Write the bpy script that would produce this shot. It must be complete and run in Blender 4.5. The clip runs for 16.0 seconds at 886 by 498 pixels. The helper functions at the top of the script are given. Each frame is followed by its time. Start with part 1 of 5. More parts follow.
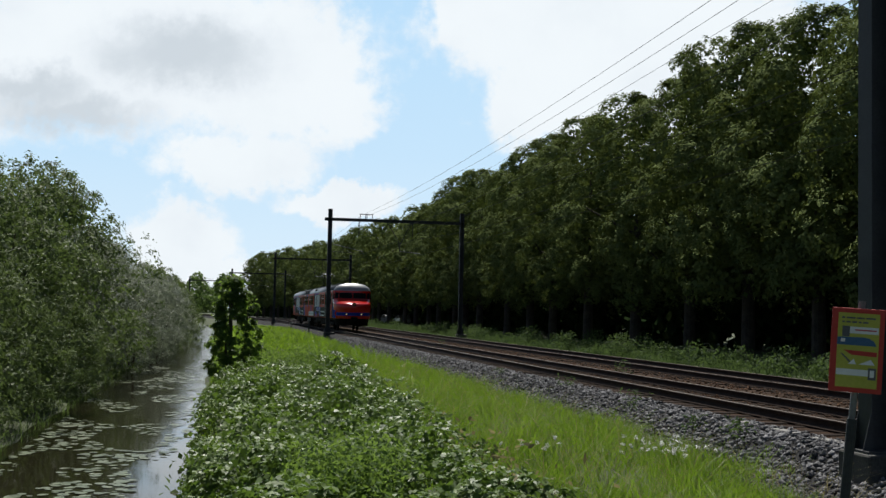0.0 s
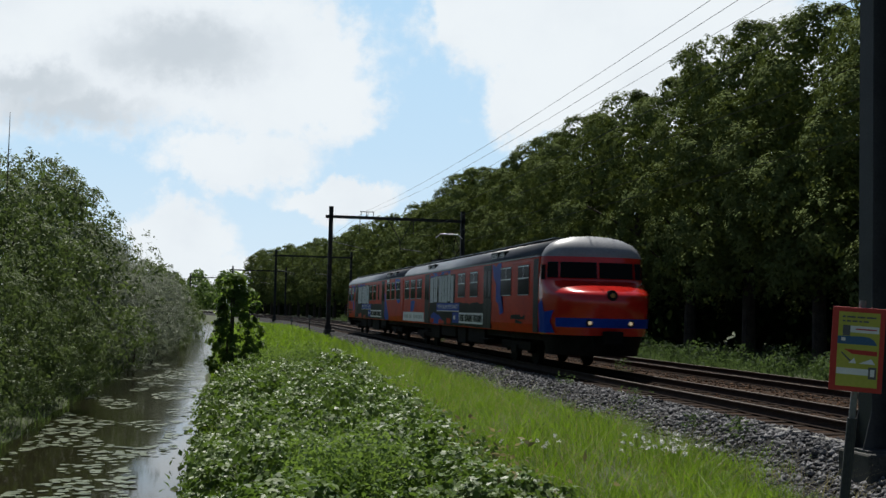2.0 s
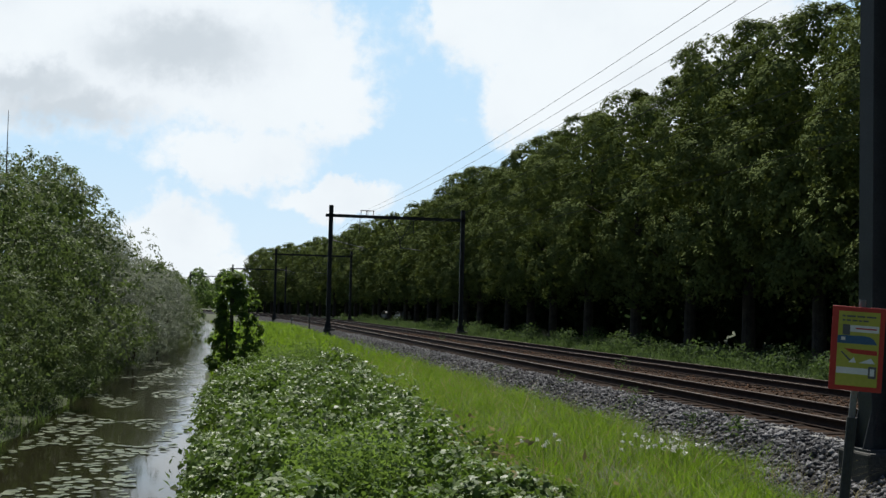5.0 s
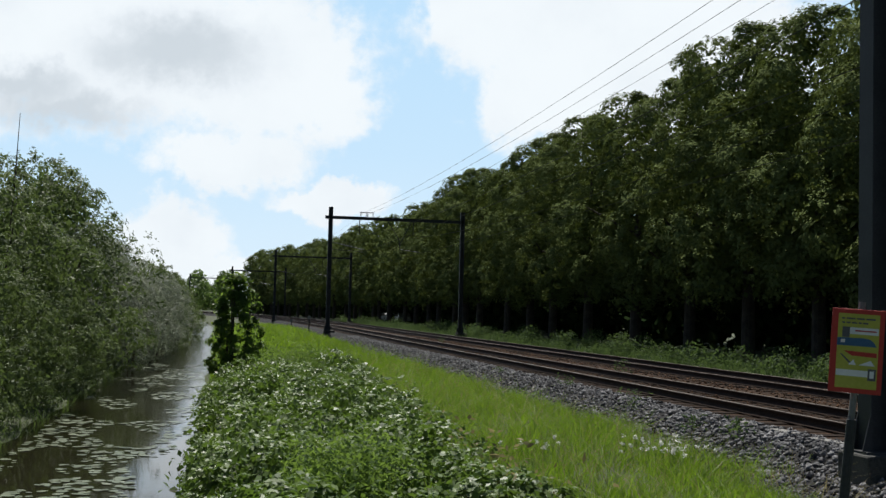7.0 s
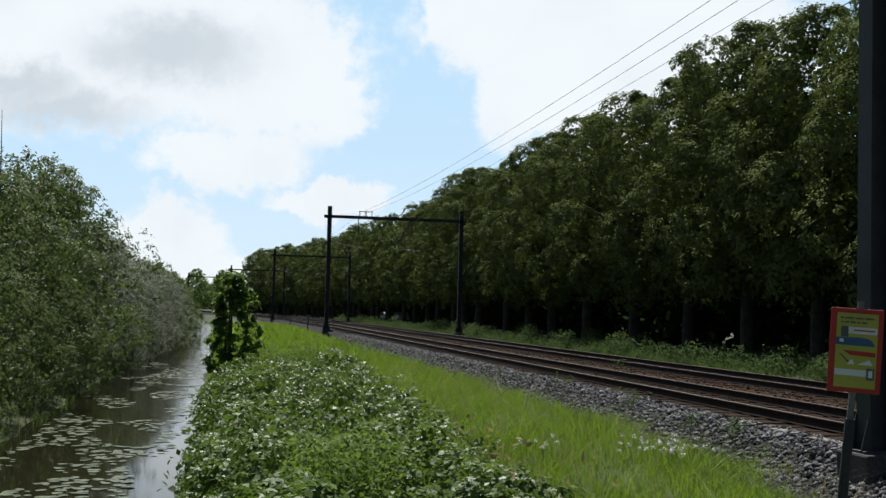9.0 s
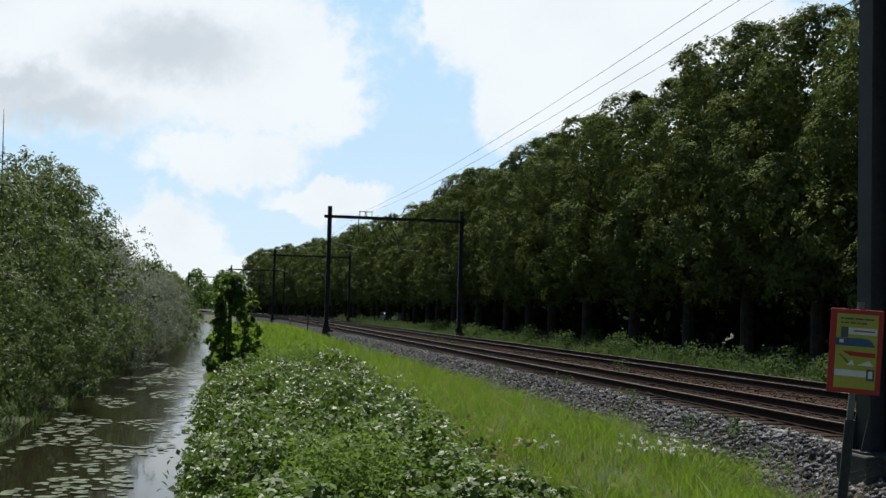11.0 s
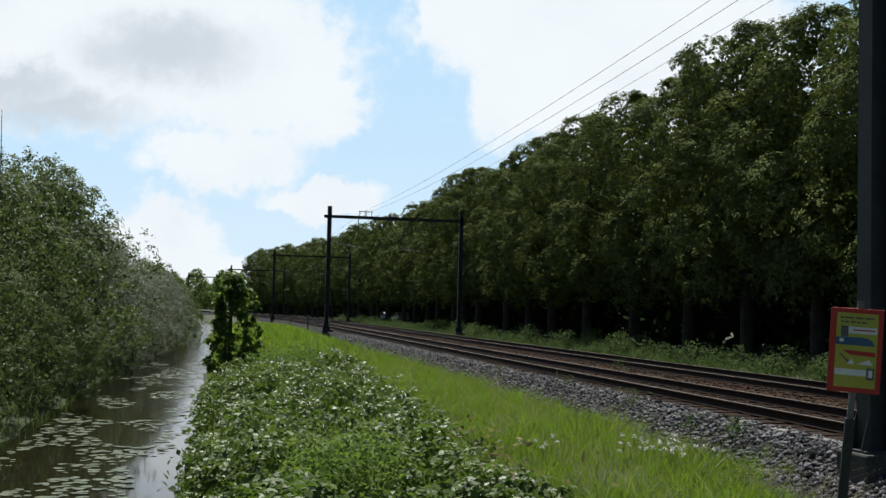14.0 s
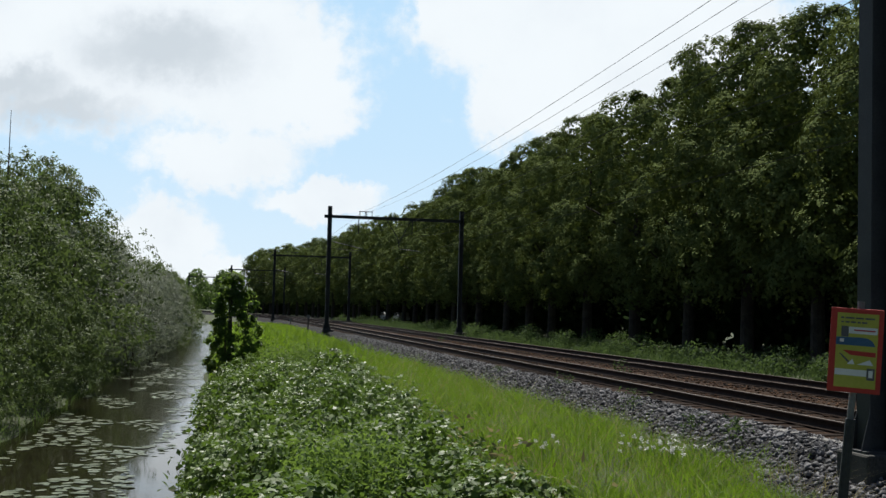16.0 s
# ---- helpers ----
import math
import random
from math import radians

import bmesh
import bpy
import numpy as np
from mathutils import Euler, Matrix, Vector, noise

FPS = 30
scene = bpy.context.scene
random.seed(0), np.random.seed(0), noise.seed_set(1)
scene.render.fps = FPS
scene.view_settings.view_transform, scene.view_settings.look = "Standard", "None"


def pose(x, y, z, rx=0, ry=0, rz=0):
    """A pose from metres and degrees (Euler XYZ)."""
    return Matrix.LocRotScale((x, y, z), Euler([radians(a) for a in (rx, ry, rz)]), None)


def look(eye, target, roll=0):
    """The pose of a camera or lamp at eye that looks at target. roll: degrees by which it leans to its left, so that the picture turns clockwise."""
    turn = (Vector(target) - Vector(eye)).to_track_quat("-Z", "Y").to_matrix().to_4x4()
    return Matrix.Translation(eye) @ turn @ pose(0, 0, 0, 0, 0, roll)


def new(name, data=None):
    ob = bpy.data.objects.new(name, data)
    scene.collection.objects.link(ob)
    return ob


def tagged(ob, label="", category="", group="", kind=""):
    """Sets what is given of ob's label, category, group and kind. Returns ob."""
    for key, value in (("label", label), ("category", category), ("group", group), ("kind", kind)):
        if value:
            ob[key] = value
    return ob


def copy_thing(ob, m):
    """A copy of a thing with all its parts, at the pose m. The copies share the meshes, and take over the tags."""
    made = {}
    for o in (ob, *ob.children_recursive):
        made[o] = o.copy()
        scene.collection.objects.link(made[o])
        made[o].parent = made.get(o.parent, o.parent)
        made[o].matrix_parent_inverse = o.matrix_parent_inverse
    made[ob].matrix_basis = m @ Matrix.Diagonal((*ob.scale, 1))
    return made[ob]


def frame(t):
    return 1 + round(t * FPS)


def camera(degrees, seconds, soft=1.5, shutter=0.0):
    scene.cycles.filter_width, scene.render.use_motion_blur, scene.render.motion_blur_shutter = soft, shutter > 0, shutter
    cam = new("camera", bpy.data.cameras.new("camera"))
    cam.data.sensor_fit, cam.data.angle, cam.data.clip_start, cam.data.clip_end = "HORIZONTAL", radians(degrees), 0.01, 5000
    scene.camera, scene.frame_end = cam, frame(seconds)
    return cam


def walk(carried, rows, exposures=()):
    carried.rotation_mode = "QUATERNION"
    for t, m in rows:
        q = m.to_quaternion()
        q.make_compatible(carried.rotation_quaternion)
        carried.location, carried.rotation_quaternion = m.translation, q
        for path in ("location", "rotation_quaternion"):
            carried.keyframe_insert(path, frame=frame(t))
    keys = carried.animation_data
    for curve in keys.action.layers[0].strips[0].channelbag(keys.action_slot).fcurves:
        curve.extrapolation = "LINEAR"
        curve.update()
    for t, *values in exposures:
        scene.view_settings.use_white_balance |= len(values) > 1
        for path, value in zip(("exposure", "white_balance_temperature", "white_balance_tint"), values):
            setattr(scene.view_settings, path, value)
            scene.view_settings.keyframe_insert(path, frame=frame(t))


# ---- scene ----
# The rail head of the near track is z = 0; the tracks run along +y and bend gently to the left far off.
EYE = Vector((0.0, 0.0, 1.507))
LOOKS = (  # seconds, heading, tilt and lean in degrees
    (0.0, 10.862, 3.150, 1.155),
    (0.5, 10.876, 3.180, 1.177),
    (1.0, 10.864, 3.134, 1.196),
    (1.5, 10.853, 3.100, 1.206),
    (2.0, 10.829, 3.040, 1.349),
    (2.5, 10.817, 3.018, 1.214),
    (3.0, 10.815, 2.981, 1.165),
    (3.5, 10.802, 2.965, 1.170),
    (4.0, 10.808, 2.971, 1.277),
    (6.5, 10.837, 3.050, 1.439),
    (7.0, 10.844, 3.082, 1.450),
    (7.5, 10.868, 3.077, 1.540),
    (8.0, 10.890, 3.056, 1.547),
    (8.5, 10.893, 3.053, 1.539),
    (9.0, 10.900, 3.045, 1.486),
    (11.5, 10.897, 3.054, 1.567),
    (12.0, 10.896, 3.052, 1.549),
    (12.5, 10.886, 3.045, 1.516),
    (13.0, 10.895, 3.047, 1.491),
    (13.5, 10.902, 3.046, 1.455),
    (14.0, 10.903, 3.043, 1.459),
    (14.5, 10.899, 3.044, 1.466),
    (15.0, 10.873, 3.054, 1.513),
    (15.5, 10.887, 3.048, 1.542),
    (16.0, 10.889, 3.045, 1.479),
)


def sight(heading, tilt, lean):
    a, b = radians(heading), radians(tilt)
    return look(EYE, EYE + Vector((math.sin(a) * math.cos(b), math.cos(a) * math.cos(b), math.sin(b))), lean)


cam = camera(41.71, 16.0, soft=1.45, shutter=0.15)
walk(cam, [(t, sight(h, v, l)) for t, h, v, l in LOOKS], exposures=((0.0, 0.28, 6300, 9), (2.0, 0.22, 6300, 9), (3.0, 0.22, 6300, 9), (4.0, 0.28, 6300, 9), (9.0, 0.3, 6300, 9), (16.0, 0.3, 6300, 9)))

# ---- light ----
SUN_EL, SUN_AZ = radians(58), radians(4)   # azimuth from +y towards +x
world = bpy.data.worlds.new("sky")
scene.world = world
world.use_nodes = True
sky = world.node_tree.nodes.new("ShaderNodeTexSky")
sky.sky_type = "NISHITA"
sky.sun_disc = False
sky.sun_elevation, sky.sun_rotation = SUN_EL, SUN_AZ
world.node_tree.links.new(sky.outputs[0], world.node_tree.nodes["Background"].inputs[0])
world.node_tree.nodes["Background"].inputs[1].default_value = 0.04
sun = new("sun", bpy.data.lights.new("sun", "SUN"))
sun.data.energy, sun.data.angle, sun.data.color = 4.7, radians(0.5), (1.0, 0.95, 0.86)
sun_dir = Vector((math.sin(SUN_AZ) * math.cos(SUN_EL), math.cos(SUN_AZ) * math.cos(SUN_EL), math.sin(SUN_EL)))
sun.matrix_world = look(sun_dir * 200, (0, 0, 0))

# ---- materials ----
def node_mat(name):
    m = bpy.data.materials.new(name)
    m.use_nodes = True
    nt = m.node_tree
    return m, nt, nt.nodes["Principled BSDF"], nt.nodes["Material Output"]


def add(nt, kind, **values):
    n = nt.nodes.new(kind)
    for k, v in values.items():
        n.inputs[k].default_value = v
    return n


def ramp(nt, fac, stops):
    r = nt.nodes.new("ShaderNodeValToRGB")
    e = r.color_ramp.elements
    while len(e) < len(stops):
        e.new(0.5)
    for el, (pos, col) in zip(e, stops):
        el.position, el.color = pos, (*col, 1)
    nt.links.new(fac, r.inputs[0])
    return r


def solid(name, dark, light, rough=0.7, metal=0.0, scale=3.0, fine=40.0, bump=0.2, spec=0.5, coat=0.0):
    """A surface that varies between two colours at two scales, with a fine relief."""
    m, nt, b, _ = node_mat(name)
    tc = nt.nodes.new("ShaderNodeTexCoord")
    n1, n2 = add(nt, "ShaderNodeTexNoise", Scale=scale, Detail=4.0), add(nt, "ShaderNodeTexNoise", Scale=fine, Detail=3.0)
    for n in (n1, n2):
        nt.links.new(tc.outputs["Object"], n.inputs["Vector"])
    mx = nt.nodes.new("ShaderNodeMath")
    mx.operation = "MULTIPLY_ADD"
    mx.inputs[1].default_value = 0.45
    sc = nt.nodes.new("ShaderNodeMath")
    sc.operation = "MULTIPLY"
    sc.inputs[1].default_value = 0.55
    nt.links.new(n1.outputs[0], sc.inputs[0])
    nt.links.new(n2.outputs[0], mx.inputs[0])
    nt.links.new(sc.outputs[0], mx.inputs[2])
    r = ramp(nt, mx.outputs[0], ((0.35, dark), (0.65, light)))
    nt.links.new(r.outputs[0], b.inputs["Base Color"])
    b.inputs["Roughness"].default_value, b.inputs["Metallic"].default_value = rough, metal
    b.inputs["Specular IOR Level"].default_value, b.inputs["Coat Weight"].default_value = spec, coat
    if bump:
        bp = add(nt, "ShaderNodeBump", Strength=bump, Distance=0.02)
        nt.links.new(n2.outputs[0], bp.inputs["Height"])
        nt.links.new(bp.outputs[0], b.inputs["Normal"])
    return m


def leafy(name, dark, light, glow, through_part=0.4, rough=0.5, spec=0.4):
    """Leaves: each island takes its own tone; part of the light comes through them."""
    m, nt, b, out = node_mat(name)
    g = nt.nodes.new("ShaderNodeNewGeometry")
    tc = nt.nodes.new("ShaderNodeTexCoord")
    n = add(nt, "ShaderNodeTexNoise", Scale=0.5, Detail=2.0)
    nt.links.new(tc.outputs["Object"], n.inputs["Vector"])
    mx = nt.nodes.new("ShaderNodeMath")
    mx.operation = "MULTIPLY_ADD"
    mx.inputs[1].default_value = 0.5
    nt.links.new(g.outputs["Random Per Island"], mx.inputs[0])
    sc = nt.nodes.new("ShaderNodeMath")
    sc.operation = "MULTIPLY"
    sc.inputs[1].default_value = 0.5
    nt.links.new(n.outputs[0], sc.inputs[0])
    nt.links.new(sc.outputs[0], mx.inputs[2])
    r = ramp(nt, mx.outputs[0], ((0.15, dark), (0.85, light)))
    r2 = ramp(nt, mx.outputs[0], ((0.15, tuple(c * 0.7 for c in glow)), (0.85, glow)))
    nt.links.new(r.outputs[0], b.inputs["Base Color"])
    b.inputs["Roughness"].default_value, b.inputs["Specular IOR Level"].default_value = rough, spec
    t = nt.nodes.new("ShaderNodeBsdfTranslucent")
    nt.links.new(r2.outputs[0], t.inputs["Color"])
    ms = nt.nodes.new("ShaderNodeMixShader")
    ms.inputs[0].default_value = through_part
    nt.links.new(b.outputs[0], ms.inputs[1])
    nt.links.new(t.outputs[0], ms.inputs[2])
    nt.links.new(ms.outputs[0], out.inputs["Surface"])
    return m


M_SOIL = solid("grassy_soil", (0.025, 0.035, 0.012), (0.06, 0.075, 0.025), 0.95, scale=0.6, fine=9, bump=0.6)
# Shoulder bed coloured near-black as shade in the gaps between loose stones.
M_BALLAST_GAPS = solid("ballast_bed", (0.008, 0.008, 0.008), (0.032, 0.031, 0.031), 0.95, scale=1.2, fine=22, bump=1.0, spec=0.15)
M_BALLAST_RUST = solid("rusty_ballast", (0.014, 0.008, 0.005), (0.055, 0.032, 0.019), 0.95, scale=1.2, fine=22, bump=1.0, spec=0.1)
M_RAIL = solid("rusty_rail", (0.018, 0.01, 0.007), (0.045, 0.025, 0.017), 0.85, scale=6, spec=0.2)
M_RAILTOP = solid("worn_rail_head", (0.05, 0.04, 0.034), (0.11, 0.09, 0.078), 0.5, 0.5, scale=6, bump=0.05)
M_SLEEPER = solid("sleeper_timber", (0.012, 0.008, 0.006), (0.03, 0.02, 0.015), 0.9, scale=4, bump=0.4, spec=0.08)
M_MAST = solid("mast_paint", (0.018, 0.02, 0.024), (0.042, 0.046, 0.05), 0.65, 0.0, scale=2, bump=0.15)
M_GALV = solid("galvanised_steel", (0.14, 0.145, 0.15), (0.24, 0.245, 0.25), 0.6, 0.3, scale=5, bump=0.1)
M_CONCRETE = solid("mossy_concrete", (0.03, 0.03, 0.028), (0.09, 0.088, 0.08), 0.9, scale=3, bump=0.4)
M_PALE = solid("pale_concrete", (0.16, 0.155, 0.145), (0.26, 0.25, 0.235), 0.9, scale=3, bump=0.3)
M_WIRE = solid("dark_wire", (0.03, 0.03, 0.03), (0.06, 0.06, 0.06), 0.6)
M_BARK = solid("bark", (0.03, 0.025, 0.02), (0.09, 0.075, 0.06), 0.95, scale=3, fine=18, bump=0.8)
M_LINDEN = leafy("avenue_leaves", (0.086, 0.12, 0.046), (0.2, 0.238, 0.085), (0.2, 0.25, 0.055), 0.13, 0.8, 0.01)
M_WILLOW = leafy("willow_leaves", (0.034, 0.06, 0.02), (0.16, 0.2, 0.08), (0.19, 0.27, 0.07), 0.26, 0.55, 0.14)
M_SHRUB = leafy("alder_leaves", (0.03, 0.06, 0.02), (0.075, 0.12, 0.04), (0.18, 0.28, 0.06), 0.38, 0.5, 0.3)
M_SILVER = leafy("silver_willow_leaves", (0.05, 0.065, 0.045), (0.33, 0.36, 0.29), (0.28, 0.33, 0.2), 0.3, 0.5, 0.2)
M_ALDER = leafy("young_alder_leaves", (0.04, 0.08, 0.02), (0.1, 0.16, 0.04), (0.26, 0.4, 0.06), 0.5, 0.5, 0.2)
# Leaf colour near-black to carry the deep shade under the avenue.
M_SHADE = leafy("shaded_undergrowth_leaves", (0.012, 0.024, 0.01), (0.03, 0.05, 0.018), (0.04, 0.06, 0.02), 0.1, 0.9, 0.0)
M_FRESH = leafy("fresh_herb_leaves", (0.045, 0.095, 0.022), (0.12, 0.19, 0.05), (0.24, 0.37, 0.06), 0.42, 0.6, 0.15)
M_BRAMBLE = leafy("bramble_leaves", (0.045, 0.09, 0.022), (0.16, 0.22, 0.06), (0.2, 0.33, 0.045), 0.26, 0.46, 0.22)
M_NETTLE = leafy("nettle_leaves", (0.03, 0.06, 0.024), (0.085, 0.13, 0.052), (0.13, 0.2, 0.055), 0.35, 0.7, 0.1)
M_GRASS = leafy("meadow_grass", (0.03, 0.08, 0.008), (0.125, 0.195, 0.02), (0.25, 0.41, 0.025), 0.45, 0.5, 0.2)
M_HAY = leafy("dry_grass", (0.2, 0.17, 0.08), (0.34, 0.29, 0.15), (0.3, 0.26, 0.12), 0.4, 0.6, 0.3)
M_LILY = leafy("lily_pad", (0.05, 0.075, 0.038), (0.16, 0.19, 0.11), (0.08, 0.12, 0.03), 0.1, 0.4, 0.4)
M_PETAL = leafy("white_petals", (0.6, 0.6, 0.58), (0.85, 0.85, 0.83), (0.7, 0.7, 0.65), 0.3)


def water_mat():
    m, nt, b, _ = node_mat("ditch_water")
    b.inputs["Base Color"].default_value = (0.014, 0.012, 0.007, 1)
    b.inputs["Roughness"].default_value = 0.05
    b.inputs["IOR"].default_value = 1.33
    tc = nt.nodes.new("ShaderNodeTexCoord")
    n1, n2 = add(nt, "ShaderNodeTexNoise", Scale=6.0, Detail=3.0), add(nt, "ShaderNodeTexNoise", Scale=0.8, Detail=1.0)
    for n in (n1, n2):
        nt.links.new(tc.outputs["Object"], n.inputs["Vector"])
    mx = nt.nodes.new("ShaderNodeMath")
    mx.operation = "MULTIPLY"
    nt.links.new(n1.outputs[0], mx.inputs[0])
    nt.links.new(n2.outputs[0], mx.inputs[1])
    bp = add(nt, "ShaderNodeBump", Strength=0.5, Distance=0.04)
    sp = nt.nodes.new("ShaderNodeSeparateXYZ")
    nt.links.new(tc.outputs["Object"], sp.inputs[0])
    wind = nt.nodes.new("ShaderNodeMapRange")   # the wind ruffles the open reach farther off
    wind.inputs[1].default_value, wind.inputs[2].default_value, wind.inputs[3].default_value, wind.inputs[4].default_value = 22.0, 44.0, 0.04, 0.6
    nt.links.new(sp.outputs[1], wind.inputs[0])
    nt.links.new(wind.outputs[0], bp.inputs["Strength"])
    nt.links.new(mx.outputs[0], bp.inputs["Height"])
    nt.links.new(bp.outputs[0], b.inputs["Normal"])
    return m


M_WATER = water_mat()


# ---- mesh helpers ----
def mesh_arrays(name, verts, quads, mat):
    """A mesh from a vertex array (n, 3) and a face array (m, 3 or 4)."""
    verts, quads = np.asarray(verts, np.float32), np.asarray(quads, np.int32)
    me = bpy.data.meshes.new(name)
    k = quads.shape[1]
    me.vertices.add(len(verts))
    me.vertices.foreach_set("co", verts.ravel())
    me.loops.add(quads.size)
    me.loops.foreach_set("vertex_index", quads.ravel())
    me.polygons.add(len(quads))
    me.polygons.foreach_set("loop_start", np.arange(0, quads.size, k, dtype=np.int32))
    me.polygons.foreach_set("loop_total", np.full(len(quads), k, np.int32))
    me.update(calc_edges=True)
    me.materials.append(mat)
    return me


def bm_mesh(name, bm, *mats, smooth=False):
    me = bpy.data.meshes.new(name)
    bm.to_mesh(me)
    bm.free()
    for m in mats:
        me.materials.append(m)
    if smooth:
        for f in me.polygons:
            f.use_smooth = True
    return me


def part(name, bm, material, parent, label="", smooth=False):
    ob = new(name, bm_mesh(name, bm, material, smooth=smooth))
    ob.parent = parent
    return tagged(ob, label)


def box(bm, lo, hi, bevel=0.0):
    lo, hi = Vector(lo), Vector(hi)
    g = bmesh.ops.create_cube(bm, size=1.0, matrix=Matrix.Translation((lo + hi) / 2) @ Matrix.Diagonal((*(hi - lo), 1)))
    if bevel:
        edges = list({e for v in g["verts"] for e in v.link_edges})
        bmesh.ops.bevel(bm, geom=edges, offset=bevel, segments=2, affect="EDGES", profile=0.5)
    return bm


def boxes(*items, bevel=0.0):
    bm = bmesh.new()
    for lo, hi in items:
        box(bm, lo, hi, bevel)
    return bm


def rod(bm, a, b, r1, r2=None, seg=8):
    a, b = Vector(a), Vector(b)
    d = b - a
    m = Matrix.Translation((a + b) / 2) @ d.to_track_quat("Z", "Y").to_matrix().to_4x4()
    bmesh.ops.create_cone(bm, cap_ends=True, segments=seg, radius1=r1, radius2=r1 if r2 is None else r2, depth=d.length, matrix=m)
    return bm


def rods(*items, seg=8):
    bm = bmesh.new()
    for it in items:
        rod(bm, *it, seg=seg)
    return bm


def prism(pts, lo, hi, axis="y"):
    """A closed outline (a, z) swept along an axis from lo to hi."""
    bm = bmesh.new()
    put = (lambda a, z, t: (a, t, z)) if axis == "y" else (lambda a, z, t: (t, a, z))
    r0 = [bm.verts.new(put(a, z, lo)) for a, z in pts]
    r1 = [bm.verts.new(put(a, z, hi)) for a, z in pts]
    n = len(pts)
    for i in range(n):
        bm.faces.new((r0[i], r0[(i + 1) % n], r1[(i + 1) % n], r1[i]))
    bm.faces.new(r0)
    bm.faces.new(r1)
    bmesh.ops.recalc_face_normals(bm, faces=bm.faces)
    return bm


def bend(y):
    """How far the line has swung to the left at y."""
    y = np.asarray(y, float)
    t = np.clip(y, BEND_START, 420.0)
    off = -((t - BEND_START) ** 2) / (2 * BEND_RADIUS)
    return off - np.clip(y - 420.0, 0, None) * (420.0 - BEND_START) / BEND_RADIUS


BEND_START, BEND_RADIUS = 115.0, 1000.0
rng = np.random.default_rng(7)


def unit(v):
    return v / np.maximum(np.linalg.norm(v, axis=-1, keepdims=True), 1e-6)


def leaves(points, out, length, width, droop=0.0, fold=0.25, loose=0.9):
    """Kite-shaped folded leaves at points; out: the outward ways; loose: how far they stray from it."""
    n = len(points)
    nrm = unit(out + rng.normal(0, loose, (n, 3)))
    tip = unit(np.cross(nrm, rng.normal(0, 1, (n, 3))))
    tip[:, 2] -= droop
    tip = unit(tip)
    side = unit(np.cross(nrm, tip))
    ln = (length * rng.uniform(0.6, 1.3, n))[:, None]
    wd = (width * rng.uniform(0.6, 1.3, n))[:, None]
    mid = points + tip * ln * 0.45 + nrm * fold * wd * 0.5
    v = np.stack([points, mid + side * wd * 0.5, points + tip * ln, mid - side * wd * 0.5], 1).reshape(-1, 3)
    return v, np.arange(4 * n).reshape(-1, 4)


def clumps(centres, radii, n, shell=0.55, flat=1.0):
    """n points near the skins of many small balls, and the ways out of them."""
    i = rng.choice(len(centres), n, p=radii ** 2 / (radii ** 2).sum())
    d = unit(rng.normal(0, 1, (n, 3)))
    r = radii[i] * rng.uniform(shell, 1.0, n) ** 0.6
    q = d * r[:, None]
    q[:, 2] *= flat
    return centres[i] + q, d


def boughs(centres, ways, radii, heads, per, flat=1.1, head=0.3):
    """Leaf places on small heads of foliage that cover the upper and outer sides of boughs, and their ways out."""
    nb = len(centres)
    d = unit(rng.normal(0, 0.65, (nb, heads, 3)) + unit(ways)[:, None] * 0.6 + np.array([0, 0, 0.4]))
    hc = centres[:, None] + d * (radii[:, None, None] * rng.uniform(0.8, 1.08, (nb, heads, 1))) * np.array([1, 1, flat])
    hc, hd = hc.reshape(-1, 3), d.reshape(-1, 3)
    hr = head * rng.uniform(0.6, 1.3, nb * heads)
    w = unit(rng.normal(0, 1, (nb * heads, per, 3)) + hd[:, None] * 0.5 + np.array([0, 0, 0.9]))
    pts = hc[:, None] + w * (hr[:, None, None] * rng.uniform(0.5, 1.1, (nb * heads, per, 1)))
    out = w * 0.45 + hd[:, None] * 0.85 + np.array([0, 0, 0.25])
    return pts.reshape(-1, 3), out.reshape(-1, 3)


# ---- ground, water, track bed ----
PROFILE = ((-3000, -0.3), (-60, -0.3), (-14, -0.35), (-8, -0.4), (-5.0, -0.6), (-4.0, -0.9), (-3.4, -1.08), (-2.8, -1.5), (-0.9, -1.5),
           (-0.4, -1.05), (0.0, -0.8), (0.8, -0.6), (2.5, -0.5), (5.0, -0.5), (6.6, -0.55), (7.4, -0.62), (17.0, -0.62), (17.6, -0.55),
           (19.0, -0.4), (22.0, -0.35), (40, -0.3), (80, -0.3), (3000, -0.3))


def ground_z(x, y):
    """Height of the ground at x, y (x off the bent line)."""
    xs, zs = zip(*PROFILE)
    return np.interp(np.asarray(x) - bend(y), xs, zs)


def strip(name, profile, ys, mat, wobble=0.0):
    ys = np.asarray(ys, float)
    xs, zs = np.array(profile, float).T
    X = xs[None, :] + bend(ys)[:, None]
    Z = np.repeat(zs[None, :], len(ys), 0)
    if wobble:
        inner = (np.abs(xs) < 40)[None, :]
        X = X + rng.normal(0, wobble, X.shape) * inner
        Z = Z + rng.normal(0, wobble * 0.4, X.shape) * inner
    v = np.stack([X, np.repeat(ys[:, None], len(xs), 1), Z], -1).reshape(-1, 3)
    m = len(xs)
    i = np.arange(len(ys) - 1)[:, None] * m + np.arange(m - 1)[None, :]
    q = np.stack([i, i + 1, i + 1 + m, i + m], -1).reshape(-1, 4)
    return new(name, mesh_arrays(name, v, q, mat))


